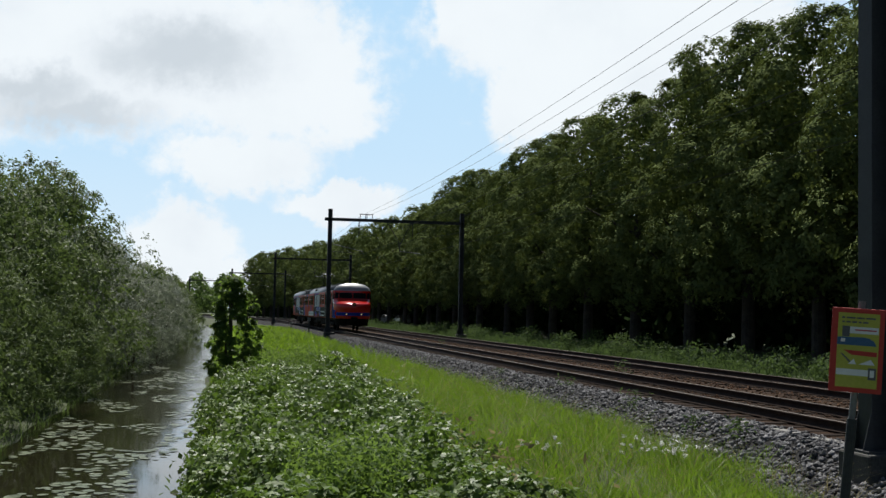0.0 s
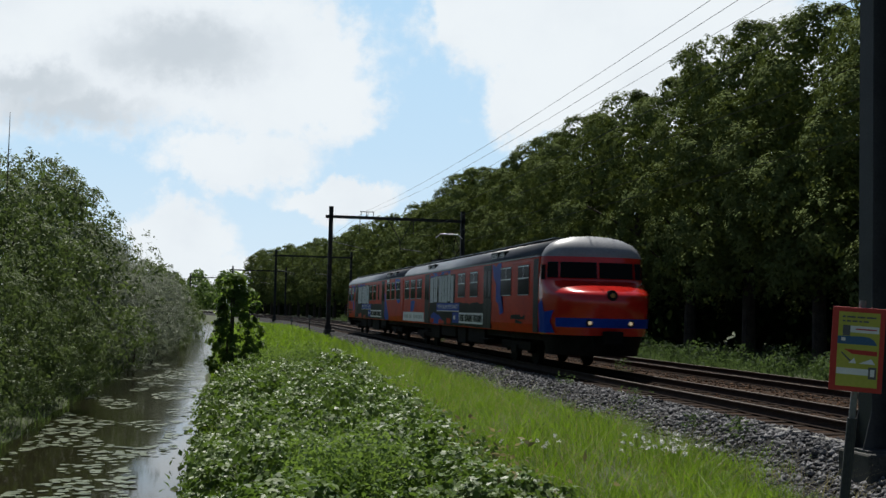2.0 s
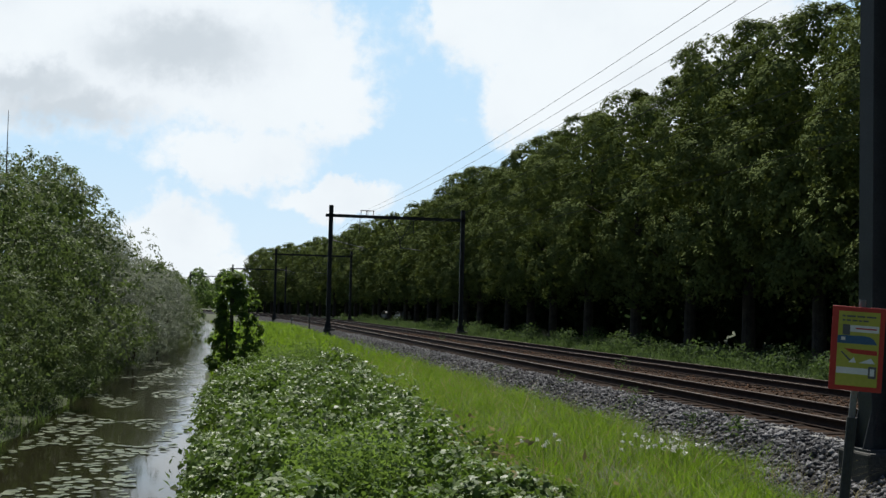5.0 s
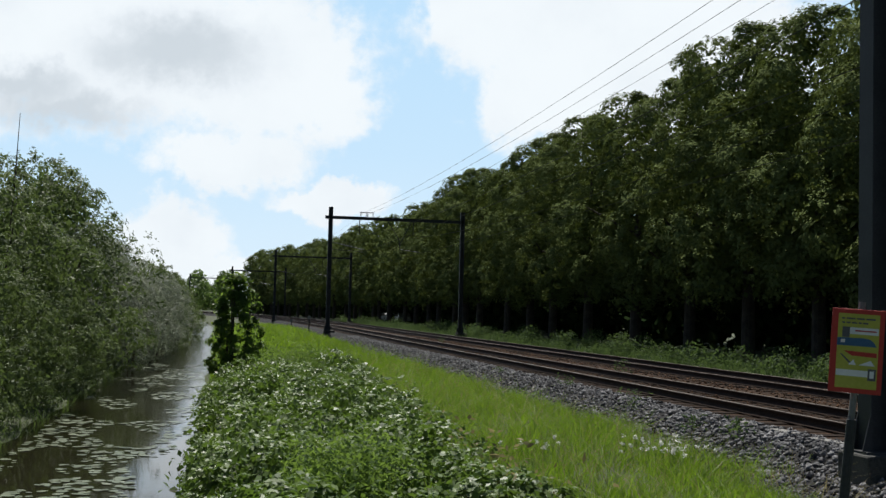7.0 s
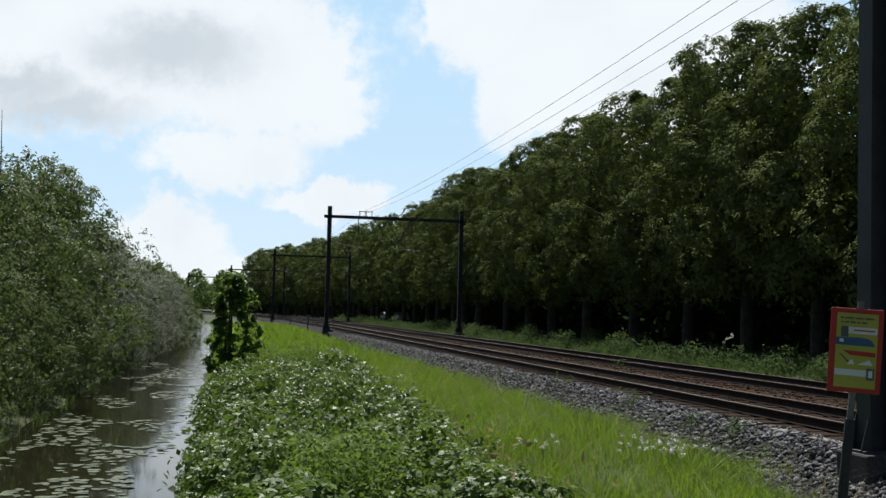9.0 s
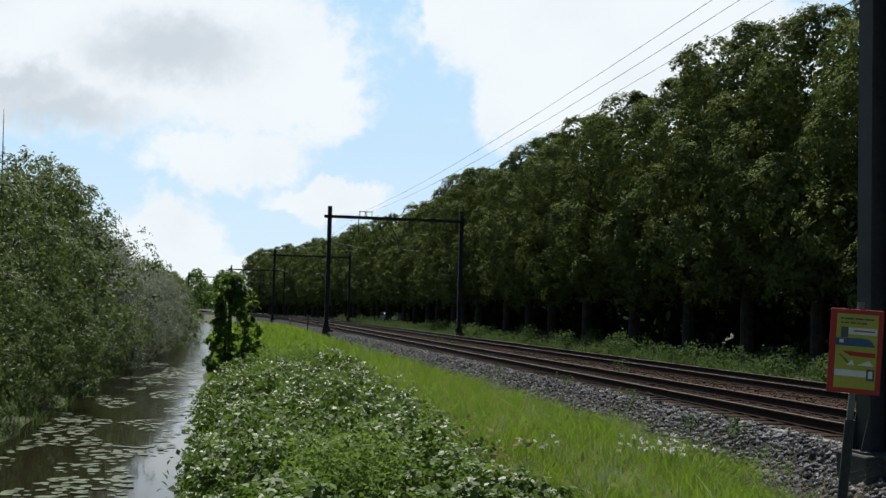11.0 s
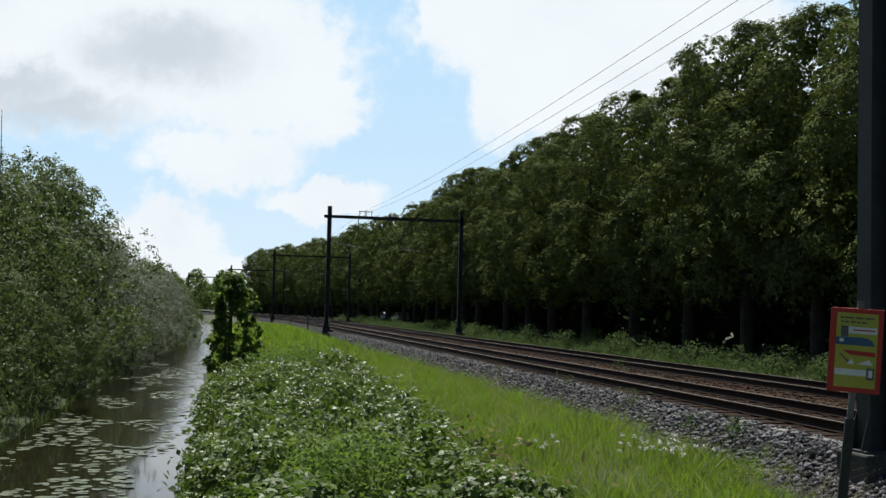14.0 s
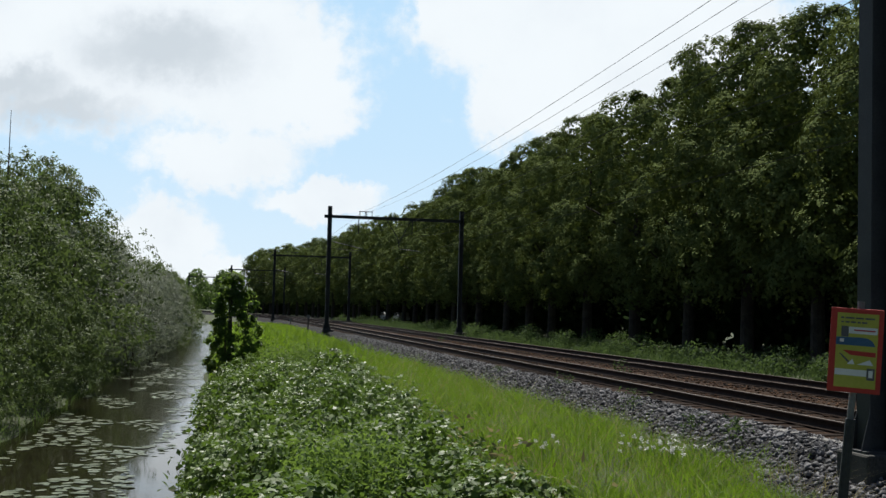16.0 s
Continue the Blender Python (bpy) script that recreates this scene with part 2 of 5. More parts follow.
Y_ALL = np.concatenate([np.linspace(-3000, -450, 8), np.arange(-400, -10, 20), np.arange(-10, 130, 1.5), np.arange(130, 430, 8), np.linspace(450, 3000, 10)])
tagged(strip("ground", PROFILE, Y_ALL, M_SOIL, 0.05), "grassy ground with a ditch beside the railway", "ground", kind="structure")
tagged(strip("water", ((-3.7, -1.0), (-2.0, -1.0), (0.1, -1.0)), np.concatenate([np.arange(-60, 420, 4)]), M_WATER),
       "dark still ditch water reflecting the sky", "water", kind="structure")
SHOULDER = ((6.7, -0.68), (7.3, -0.52), (8.05, -0.22), (8.62, -0.19))
BED = ((8.62, -0.19), (9.3, -0.185), (10.6, -0.185), (11.4, -0.2), (12.0, -0.3), (12.6, -0.2), (13.3, -0.185), (14.7, -0.185), (15.3, -0.2), (15.9, -0.24), (17.0, -0.64))
tagged(strip("ballast_shoulder", SHOULDER, np.concatenate([np.arange(-420, 0, 20), np.arange(0, 120, 1.0), np.arange(120, 430, 6)]), M_BALLAST_GAPS, 0.015),
       "grey crushed-stone ballast shoulder, the shade between stones in its bed colour", "ballast", kind="structure")
tagged(strip("ballast_bed", BED, np.concatenate([np.arange(-420, 0, 20), np.arange(0, 120, 1.0), np.arange(120, 430, 6)]), M_BALLAST_RUST, 0.01),
       "rust-brown crushed-stone ballast bed under two tracks", "ballast", kind="structure")

NEAR, FAR, GAUGE = 9.98, 13.97, 1.5


def rail_mesh(x):
    prof = ((-0.06, -0.16), (0.06, -0.16), (0.06, -0.148), (0.012, -0.13), (0.012, -0.045), (0.035, -0.03), (0.035, -0.004), (0.03, 0.0),
            (-0.03, 0.0), (-0.035, -0.004), (-0.035, -0.03), (-0.012, -0.045), (-0.012, -0.13), (-0.06, -0.148))
    ys = np.concatenate([np.arange(-420, 110, 30), np.arange(110, 430, 6)]).astype(float)
    pr = np.array(prof)
    v = np.stack([pr[None, :, 0] + x + bend(ys)[:, None], np.repeat(ys[:, None], len(pr), 1), np.repeat(pr[None, :, 1], len(ys), 0)], -1).reshape(-1, 3)
    m = len(pr)
    i = np.arange(len(ys) - 1)[:, None] * m + np.arange(m)[None, :]
    j = np.arange(len(ys) - 1)[:, None] * m + (np.arange(m)[None, :] + 1) % m
    me = mesh_arrays("rail", v, np.stack([i, j, j + m, i + m], -1).reshape(-1, 4), M_RAIL)
    me.materials.append(M_RAILTOP)
    top = np.tile(np.array([1 if k == 7 else 0 for k in range(m)], np.int32), len(ys) - 1)
    me.polygons.foreach_set("material_index", top)
    return me


SLEEPER = bm_mesh("sleeper", boxes(((-1.25, -0.12, -0.3), (1.25, 0.12, -0.172)), bevel=0.012), M_SLEEPER)


def track(x, label):
    tr = tagged(new("railway_track"), label, "railway track", "tracks of the line")
    for side in (-GAUGE / 2, GAUGE / 2):
        ob = new("rail", rail_mesh(x + side))
        ob.parent = tr
    ys = np.arange(6.0, 420.0, 0.62)
    for y in ys[:190]:
        ob = new("sleeper", SLEEPER)
        ob.parent = tr
        ob.location = (x + float(bend(y)) + random.uniform(-0.02, 0.02), y, random.uniform(-0.006, 0.004))
    bm = bmesh.new()
    for y in ys[190:]:
        box(bm, (x + float(bend(y)) - 1.3, y - 0.12, -0.27), (x + float(bend(y)) + 1.3, y + 0.12, -0.145))
    tagged(part("sleeper_rest", bm, M_SLEEPER, tr), kind="stuff")
    return tr


track(NEAR, "rusty railway track on dark timber sleepers beside the grass verge")
track(FAR, "rusty railway track on dark timber sleepers beside the trees")


def stones(name, n, xr, yr, zf, size, mat, label, power=1.4):
    """Crushed stones: small uneven eight-faced lumps."""
    y = yr[0] + (yr[1] - yr[0]) * rng.uniform(0, 1, n) ** power
    x = rng.uniform(*xr, n)
    z = np.interp(x, *zip(*zf)) + rng.uniform(-0.01, 0.025, n)
    c = np.stack([x + bend(y), y, z], 1)
    s = (size * rng.uniform(0.55, 1.35, n))[:, None, None]
    base = np.array([(1, 0, 0), (-1, 0, 0), (0, 1, 0), (0, -1, 0), (0, 0, 1), (0, 0, -1)], float) * np.array([1.0, 0.8, 0.65])
    a = rng.uniform(0, 6.28, n)
    rot = np.zeros((n, 3, 3))
    rot[:, 0, 0], rot[:, 0, 1], rot[:, 1, 0], rot[:, 1, 1], rot[:, 2, 2] = np.cos(a), -np.sin(a), np.sin(a), np.cos(a), 1
    t = rng.normal(0, 0.5, n)
    tilt = np.zeros((n, 3, 3))
    tilt[:, 1, 1], tilt[:, 1, 2], tilt[:, 2, 1], tilt[:, 2, 2], tilt[:, 0, 0] = np.cos(t), -np.sin(t), np.sin(t), np.cos(t), 1
    v = (base[None] * rng.uniform(0.7, 1.3, (n, 6, 1)) + rng.normal(0, 0.15, (n, 6, 3))) @ tilt @ rot * s + c[:, None]
    f = np.array([(0, 2, 4), (2, 1, 4), (1, 3, 4), (3, 0, 4), (2, 0, 5), (1, 2, 5), (3, 1, 5), (0, 3, 5)])
    q = (np.arange(n)[:, None, None] * 6 + f[None]).reshape(-1, 3)
    return tagged(new(name, mesh_arrays(name, v.reshape(-1, 3), q, mat)), label, "stones", kind="stuff")


def stone_mat(name, dark, light):
    m, nt, b, _ = node_mat(name)
    g = nt.nodes.new("ShaderNodeNewGeometry")
    r = ramp(nt, g.outputs["Random Per Island"], ((0.0, dark), (1.0, light)))
    nt.links.new(r.outputs[0], b.inputs["Base Color"])
    b.inputs["Specular IOR Level"].default_value = 0.15
    b.inputs["Roughness"].default_value = 0.9
    return m


stones("ballast_stones", 19000, (6.9, 8.7), (9, 75), SHOULDER, 0.047, stone_mat("grey_stone", (0.014, 0.014, 0.016), (0.22, 0.217, 0.225)), "loose grey ballast stones beside the track", 1.6)
stones("track_stones", 7000, (10.9, 13.1), (14, 80), BED, 0.042, stone_mat("rusty_stone", (0.026, 0.014, 0.008), (0.115, 0.06, 0.031)), "rust-stained ballast stones between the tracks", 1.6)
stones("track_stones", 4000, (13.3, 16.3), (20, 80), BED, 0.042, bpy.data.materials["rusty_stone"], "rust-stained ballast stones around the far track", 1.6)
stones("track_stones", 3500, (9.3, 10.7), (12, 60), BED, 0.03, bpy.data.materials["rusty_stone"], "rust-stained ballast stones between the rails", 1.6)
stones("path_gravel", 2600, (6.3, 7.4), (11.5, 14.5), ((6.0, -0.53), (7.5, -0.6)), 0.018, bpy.data.materials["grey_stone"], "patch of grey gravel by the mast", 1.0)

# ---- overhead line ----
def h_outline(a, b, t):
    """The outline of an H-section: a across its flanges, b deep."""
    return ((-a / 2, -b / 2), (-a / 2 + t, -b / 2), (-a / 2 + t, -t / 2), (a / 2 - t, -t / 2), (a / 2 - t, -b / 2), (a / 2, -b / 2),
            (a / 2, b / 2), (a / 2 - t, b / 2), (a / 2 - t, t / 2), (-a / 2 + t, t / 2), (-a / 2 + t, b / 2), (-a / 2, b / 2))


def h_beam(x, y, z0, z1, a=0.3, t=0.02):
    """An upright H-section mast."""
    bm = bmesh.new()
    lo = [bm.verts.new((x + p, y + q, z0)) for p, q in h_outline(a, a, t)]
    hi = [bm.verts.new((x + p, y + q, z1)) for p, q in h_outline(a, a, t)]
    for i in range(12):
        bm.faces.new((lo[i], lo[(i + 1) % 12], hi[(i + 1) % 12], hi[i]))
    bmesh.ops.triangulate(bm, faces=[bm.faces.new(lo), bm.faces.new(hi)])
    bmesh.ops.recalc_face_normals(bm, faces=bm.faces)
    return bm


MAST_L, MAST_R, BEAM_Z, MAST_TOP = 7.85, 17.7, 8.2, 8.95


def portal(y):
    """A portal of two steel masts and a beam across both tracks, with its steering arms."""
    root = tagged(new("catenary_portal"), "dark steel overhead-line portal with masts astride the tracks", "catenary portal", "overhead line portals")
    root.location = (float(bend(y)), y, 0)
    for x in (MAST_L, MAST_R):
        part("foundation", boxes(((x - 0.3, -0.36, -1.0), (x + 0.5, 0.36, -0.06)), bevel=0.03), M_CONCRETE, root, "dark mossy concrete foundation block")
        mast = part("mast", h_beam(x, 0, -0.06, MAST_TOP), M_MAST, root)
        part("base_plate", boxes(((x - 0.27, -0.27, -0.06), (x + 0.27, 0.27, -0.03))), M_MAST, mast)
        for sx, sy in ((-1, -1), (1, -1), (-1, 1), (1, 1)):
            bm = bmesh.new()
            v = [bm.verts.new((x + sx * p, sy * q, z)) for q in (0.135, 0.15) for p, z in ((0.15, 0.42), (0.26, -0.03), (0.15, -0.03))]
            for f in ((0, 1, 2), (5, 4, 3), (0, 3, 4, 1), (1, 4, 5, 2), (2, 5, 3, 0)):
                bm.faces.new([v[i] for i in f])
            part("foot_bracket", bm, M_MAST, mast)
    part("crossbeam", prism([(q, BEAM_Z + p) for p, q in h_outline(0.22, 0.2, 0.02)], MAST_L - 0.4, MAST_R + 0.15, "x"), M_MAST, root)
    for x in (10.25, 10.75):
        part("feeder_frame", boxes(((x - 0.22, -0.03, BEAM_Z + 0.11), (x - 0.18, 0.03, 8.62)), ((x + 0.18, -0.03, BEAM_Z + 0.11), (x + 0.22, 0.03, 8.62)), ((x - 0.27, -0.03, 8.62), (x + 0.27, 0.03, 8.67))), M_MAST, root)
    arm = part("registration_arm", rods(((MAST_L + 0.15, 0, 6.4), (NEAR + 0.3, 0, 5.9), 0.026)), M_GALV, root, "pale galvanised steering arm")
    part("stay", rods(((MAST_L + 0.15, 0, 5.85), (NEAR + 0.25, 0, 5.75), 0.016)), M_MAST, arm)
    arm = part("registration_arm", rods(((13.05, 0, 6.0), (14.55, 0, 5.85), 0.026)), M_GALV, root, "pale galvanised steering arm")
    part("drop_tube", rods(((12.05, 0, BEAM_Z - 0.1), (12.9, 0, 6.8), 0.03), ((12.9, 0, 6.8), (13.05, 0, 5.95), 0.03)), M_MAST, arm)
    part("drop_stay", rods(((13.86, 0, BEAM_Z - 0.1), (13.0, 0, 6.4), 0.025)), M_MAST, arm)
    for x in (NEAR, FAR):
        part("insulator", rods(((x, 0, 7.0), (x, 0, BEAM_Z - 0.11), 0.03)), M_MAST, root)
    return root


PORTALS = (12.9, 84.9, 153.0, 220.0, 287.0, 354.0)
for y in PORTALS:
    portal(y)


def wire(name, pts, r, label):
    """A hanging wire through points, with a slight sag between them."""
    bm = bmesh.new()
    out = []
    for (a, b) in zip(pts, pts[1:]):
        a, b = Vector(a), Vector(b)
        for k in range(12):
            t = k / 12
            p = a.lerp(b, t)
            p.z -= SAG * 4 * t * (1 - t)
            out.append(p)
    out.append(Vector(pts[-1]))
    ring = []
    for p in out:
        ring.append([bm.verts.new((p.x + r * math.cos(a), p.y, p.z + r * math.sin(a))) for a in (0.5, 2.6, 4.7)])
    for u, v in zip(ring, ring[1:]):
        for k in range(3):
            bm.faces.new((u[k], u[(k + 1) % 3], v[(k + 1) % 3], v[k]))
    return tagged(new(name, bm_mesh(name, bm, M_WIRE)), label, "overhead wire", "overhead wires")


POSTS_Y = (-54.0, *PORTALS)
for x, z, r, SAG, label in ((10.25, 8.62, 0.007, 0.5, "thin feeder wire hung between portals"), (10.75, 8.62, 0.007, 0.6, "thin feeder wire hung between portals"),
                            (NEAR, 6.9, 0.009, 0.8, "messenger wire above the near track"), (NEAR, 5.6, 0.009, 0.02, "contact wire above the near track"),
                            (FAR, 6.9, 0.009, 0.8, "messenger wire above the far track"), (FAR, 5.6, 0.009, 0.02, "contact wire above the far track")):
    wire("overhead_wire", [(x + float(bend(y)), y, z) for y in POSTS_Y], r, label)
wire("overhead_wire", [(13.3, -54.0, 9.7), (13.3, 12.9, 9.7), (13.3, 84.9, 8.4)], 0.007, "thin feeder wire above the far track")


def marker_post(x, y, h):
    root = tagged(new("marker_post"), "short dark marker post beside the rails", "marker post", "marker posts")
    root.location = (x, y, -0.6)
    part("shaft", rods(((0, 0, 0), (0, 0, h), 0.05), seg=8), M_MAST, root)
    part("plate", boxes(((-0.13, -0.06, h - 0.28), (0.13, -0.045, h)), bevel=0.006), M_GALV, root)


marker_post(7.35, 96.0, 1.5)
marker_post(7.5, 122.0, 0.9)

# ---- the train: two cars, the gap between them at the local origin, the front towards -y ----
M_RED = solid("orange_red_paint", (0.42, 0.018, 0.005), (0.66, 0.04, 0.007), 0.35, scale=0.9, fine=9, bump=0.01, spec=0.015)
M_NOSE = solid("glossy_red_paint", (0.46, 0.012, 0.008), (0.58, 0.018, 0.012), 0.16, scale=1.2, fine=14, bump=0.01, spec=0.5, coat=0.45)
M_BLUE = solid("blue_paint", (0.012, 0.045, 0.34), (0.02, 0.07, 0.46), 0.35, scale=2, fine=16, bump=0.01, spec=0.015)
M_BLACK = solid("sooty_green_black_paint", (0.005, 0.008, 0.007), (0.017, 0.023, 0.02), 0.4, scale=1.5, fine=12, bump=0.01, spec=0.01)
M_ROOF = solid("grey_roof_paint", (0.065, 0.075, 0.092), (0.12, 0.13, 0.15), 0.4, scale=1.0, fine=20, bump=0.08, spec=0.2)
M_UNDER = solid("underframe_grime", (0.006, 0.0055, 0.005), (0.018, 0.016, 0.014), 0.9, scale=3, spec=0.08)
M_WHITE = solid("white_vinyl", (0.7, 0.71, 0.73), (0.85, 0.86, 0.87), 0.6, scale=2, fine=20, bump=0.03)
M_DOOR = solid("dark_door_paint", (0.012, 0.013, 0.013), (0.024, 0.026, 0.026), 0.4, scale=2, bump=0.01, spec=0.02)
M_CABROOF = solid("pale_cab_roof_paint", (0.2, 0.21, 0.23), (0.32, 0.33, 0.35), 0.4, scale=1.0, fine=20, bump=0.05)
M_FRAME = solid("aluminium_frame", (0.35, 0.36, 0.37), (0.5, 0.51, 0.52), 0.4, 0.8, scale=5, bump=0.03)


def glass_mat():
    m, nt, b, _ = node_mat("dark_train_glass")
    b.inputs["Base Color"].default_value = (0.012, 0.014, 0.016, 1)
    b.inputs["Roughness"].default_value = 0.08
    b.inputs["Specular IOR Level"].default_value = 0.004
    return m


def lamp_mat():
    m, nt, b, _ = node_mat("lit_headlamp")
    b.inputs["Base Color"].default_value = (0.9, 0.85, 0.7, 1)
    b.inputs["Emission Color"].default_value = (1.0, 0.72, 0.4, 1)
    b.inputs["Emission Strength"].default_value = 0.25
    return m


M_GLASS, M_LAMP = glass_mat(), lamp_mat()
M_AMBER = solid("dull_amber_lens", (0.3, 0.14, 0.03), (0.45, 0.24, 0.06), 0.2, scale=9, bump=0.0)
HALF = 1.45


def loft(rings, closed=False):
    bm = bmesh.new()
    vs = [[bm.verts.new(p) for p in r] for r in rings]
    for a, b in zip(vs, vs[1:]):
        for i in range(len(a) - (0 if closed else 1)):
            j = (i + 1) % len(a)
            bm.faces.new((a[i], a[j], b[j], b[i]))
    return bm


def half_width(z):
    return float(np.interp(z, (0.5, 0.95, 1.4, 2.4, 3.0, 3.12, 3.28, 3.42, 3.53, 3.61, 3.64), (1.3, 1.41, HALF, HALF, 1.42, 1.39, 1.30, 1.15, 0.9, 0.55, 0.1)))


NOSE_REACH = {"front": (0.8, 0.5), "tail": (1.12, 0.95)}   # of the bulge below and of the windscreen above
reach = NOSE_REACH["front"]


def tip(z):
    """How far the nose reaches ahead at height z."""
    full = float(np.interp(z, (0.5, 0.95, 1.4, 1.7, 1.9, 2.05, 2.18, 2.28, 2.38, 2.42, 2.8, 2.95, 3.12, 3.28, 3.42, 3.53, 3.64),
                           (25.7, 25.85, 26.0, 26.1, 26.08, 25.98, 25.8, 25.55, 25.25, 25.15, 25.02, 24.98, 24.92, 24.78, 24.55, 24.25, 23.85)))
    return NOSE0 + (full - NOSE0) * float(np.interp(z, (2.05, 2.42), reach))


NOSE0 = 23.72


def nose_at(a, z, out=0.0):
    """A point of the nose; a from 0 (its -x side) to pi (its +x side)."""
    w, n = half_width(z) + out, tip(z) + out
    c, s = math.cos(a), math.sin(a)
    k = 0.85 if z < 2.35 else 0.72
    return (-math.copysign(abs(c) ** k, c) * w, -(NOSE0 + (n - NOSE0) * abs(s) ** 0.8), z)


def nose_patch(a0, a1, z0, z1, out, na=16, nz=8):
    """A skin over part of the nose, between two shares of its half width."""
    k = 0.85 if (z0 + z1) / 2 < 2.35 else 0.72

    def turn(x):
        return math.acos(math.copysign(abs(x) ** (1 / k), -x))
    a0, a1 = turn(a0), turn(a1)
    rings = [[nose_at(a0 + (a1 - a0) * i / na, z0 + (z1 - z0) * j / nz, out) for i in range(na + 1)] for j in range(nz + 1)]
    return loft(rings)


def on_side(s0, s1, z0, z1, out, x=-HALF, thick=0.02):
    """A box that lies on the body's side."""
    sg = -1 if x < 0 else 1
    a, b = sorted((x - sg * thick, x + sg * out))
    return ((a, -s1, z0), (b, -s0, z1))


def flat_poly(pts, out, x=-HALF):
    """A thin painted or pasted shape on the side, from (s, z) points."""
    bm = bmesh.new()
    f = bm.faces.new([bm.verts.new((x - out, -s, z)) for s, z in pts])
    bmesh.ops.triangulate(bm, faces=[f])
    bmesh.ops.recalc_face_normals(bm, faces=bm.faces)
    return bm


def ragged(s0, s1, z0, z1, seed, step=0.55, amp=0.05, ends=True):
    r = random.Random(seed)
    n = max(2, int((s1 - s0) / step))
    top = [(s0 + (s1 - s0) * i / n, z1 + r.uniform(-amp, amp)) for i in range(n + 1)]
    bot = [(s0 + (s1 - s0) * i / n + r.uniform(-0.1, 0.1), z0 + r.uniform(0, amp) * 0.6) for i in range(n, -1, -1)]
    return top + bot


def window(parent, s0, s1, z0=2.0, z1=2.87, x=-HALF, bar=True):
    sg = -1 if x < 0 else 1
    fr = 0.035
    w = part("window", boxes(on_side(s0, s1, z0, z0 + fr, 0.012, x), on_side(s0, s1, z1 - fr, z1, 0.012, x),
                             on_side(s0, s0 + fr, z0 + fr, z1 - fr, 0.012, x), on_side(s1 - fr, s1, z0 + fr, z1 - fr, 0.012, x)), M_DOOR, parent)
    part("pane", boxes(on_side(s0 + fr, s1 - fr, z0 + fr, z1 - fr, 0.009, x)), M_GLASS, w)
    if bar:
        zb = z0 + (z1 - z0) * 0.55
        part("sliding_vent", boxes(on_side(s0 + fr, s1 - fr, zb, zb + 0.03, 0.016, x), on_side((s0 + s1) / 2 - 0.012, (s0 + s1) / 2 + 0.012, zb + 0.03, z1 - fr, 0.016, x),
                                   on_side(s0 + 0.02, s1 - 0.02, z1 - 0.05, z1 - 0.025, 0.016, x), on_side(s0 + 0.02, s1 - 0.02, z0 + 0.005, z0 + 0.022, 0.016, x)), M_FRAME, w, "bright metal vent strip")
    return w


def train_door(parent, s0, s1, x=-HALF):
    d = part("door", boxes(on_side(s0, (s0 + s1) / 2 - 0.012, 0.98, 3.0, 0.01, x), on_side((s0 + s1) / 2 + 0.012, s1, 0.98, 3.0, 0.01, x)), M_DOOR, parent, "dark double-leaf door")
    for a, b in ((s0 + 0.1, (s0 + s1) / 2 - 0.09), ((s0 + s1) / 2 + 0.09, s1 - 0.1)):
        part("pane", boxes(on_side(a, b, 1.95, 2.82, 0.016, x)), M_GLASS, d)
    part("step", boxes(((x - 0.06 if x < 0 else x - 0.2, -s1, 0.62), (x + 0.2 if x < 0 else x + 0.06, -s0, 0.66))), M_UNDER, d)
    return d


def bogie(parent, s):
    b = part("bogie", boxes(((-1.12, -s - 1.75, 0.42), (-1.0, -s + 1.75, 0.66)), ((1.0, -s - 1.75, 0.42), (1.12, -s + 1.75, 0.66)), ((-1.0, -s - 0.3, 0.4), (1.0, -s + 0.3, 0.75)),
                            ((-1.18, -s - 0.35, 0.3), (-0.98, -s + 0.35, 0.55)), ((0.98, -s - 0.35, 0.3), (1.18, -s + 0.35, 0.55)), bevel=0.03), M_UNDER, parent, "grimy steel bogie frame")
    for ds in (-1.25, 1.25):
        for x in (-0.75, 0.75):
            o = 0.07 if x > 0 else -0.07
            part("wheel", rods(((x - o, -s + ds, 0.46), (x + o, -s + ds, 0.46), 0.46), ((x - o * 2.4, -s + ds, 0.46), (x - o, -s + ds, 0.46), 0.08), ((x + o, -s + ds, 0.46), (x + o * 4.2, -s + ds, 0.46), 0.13), seg=24), M_UNDER, b)


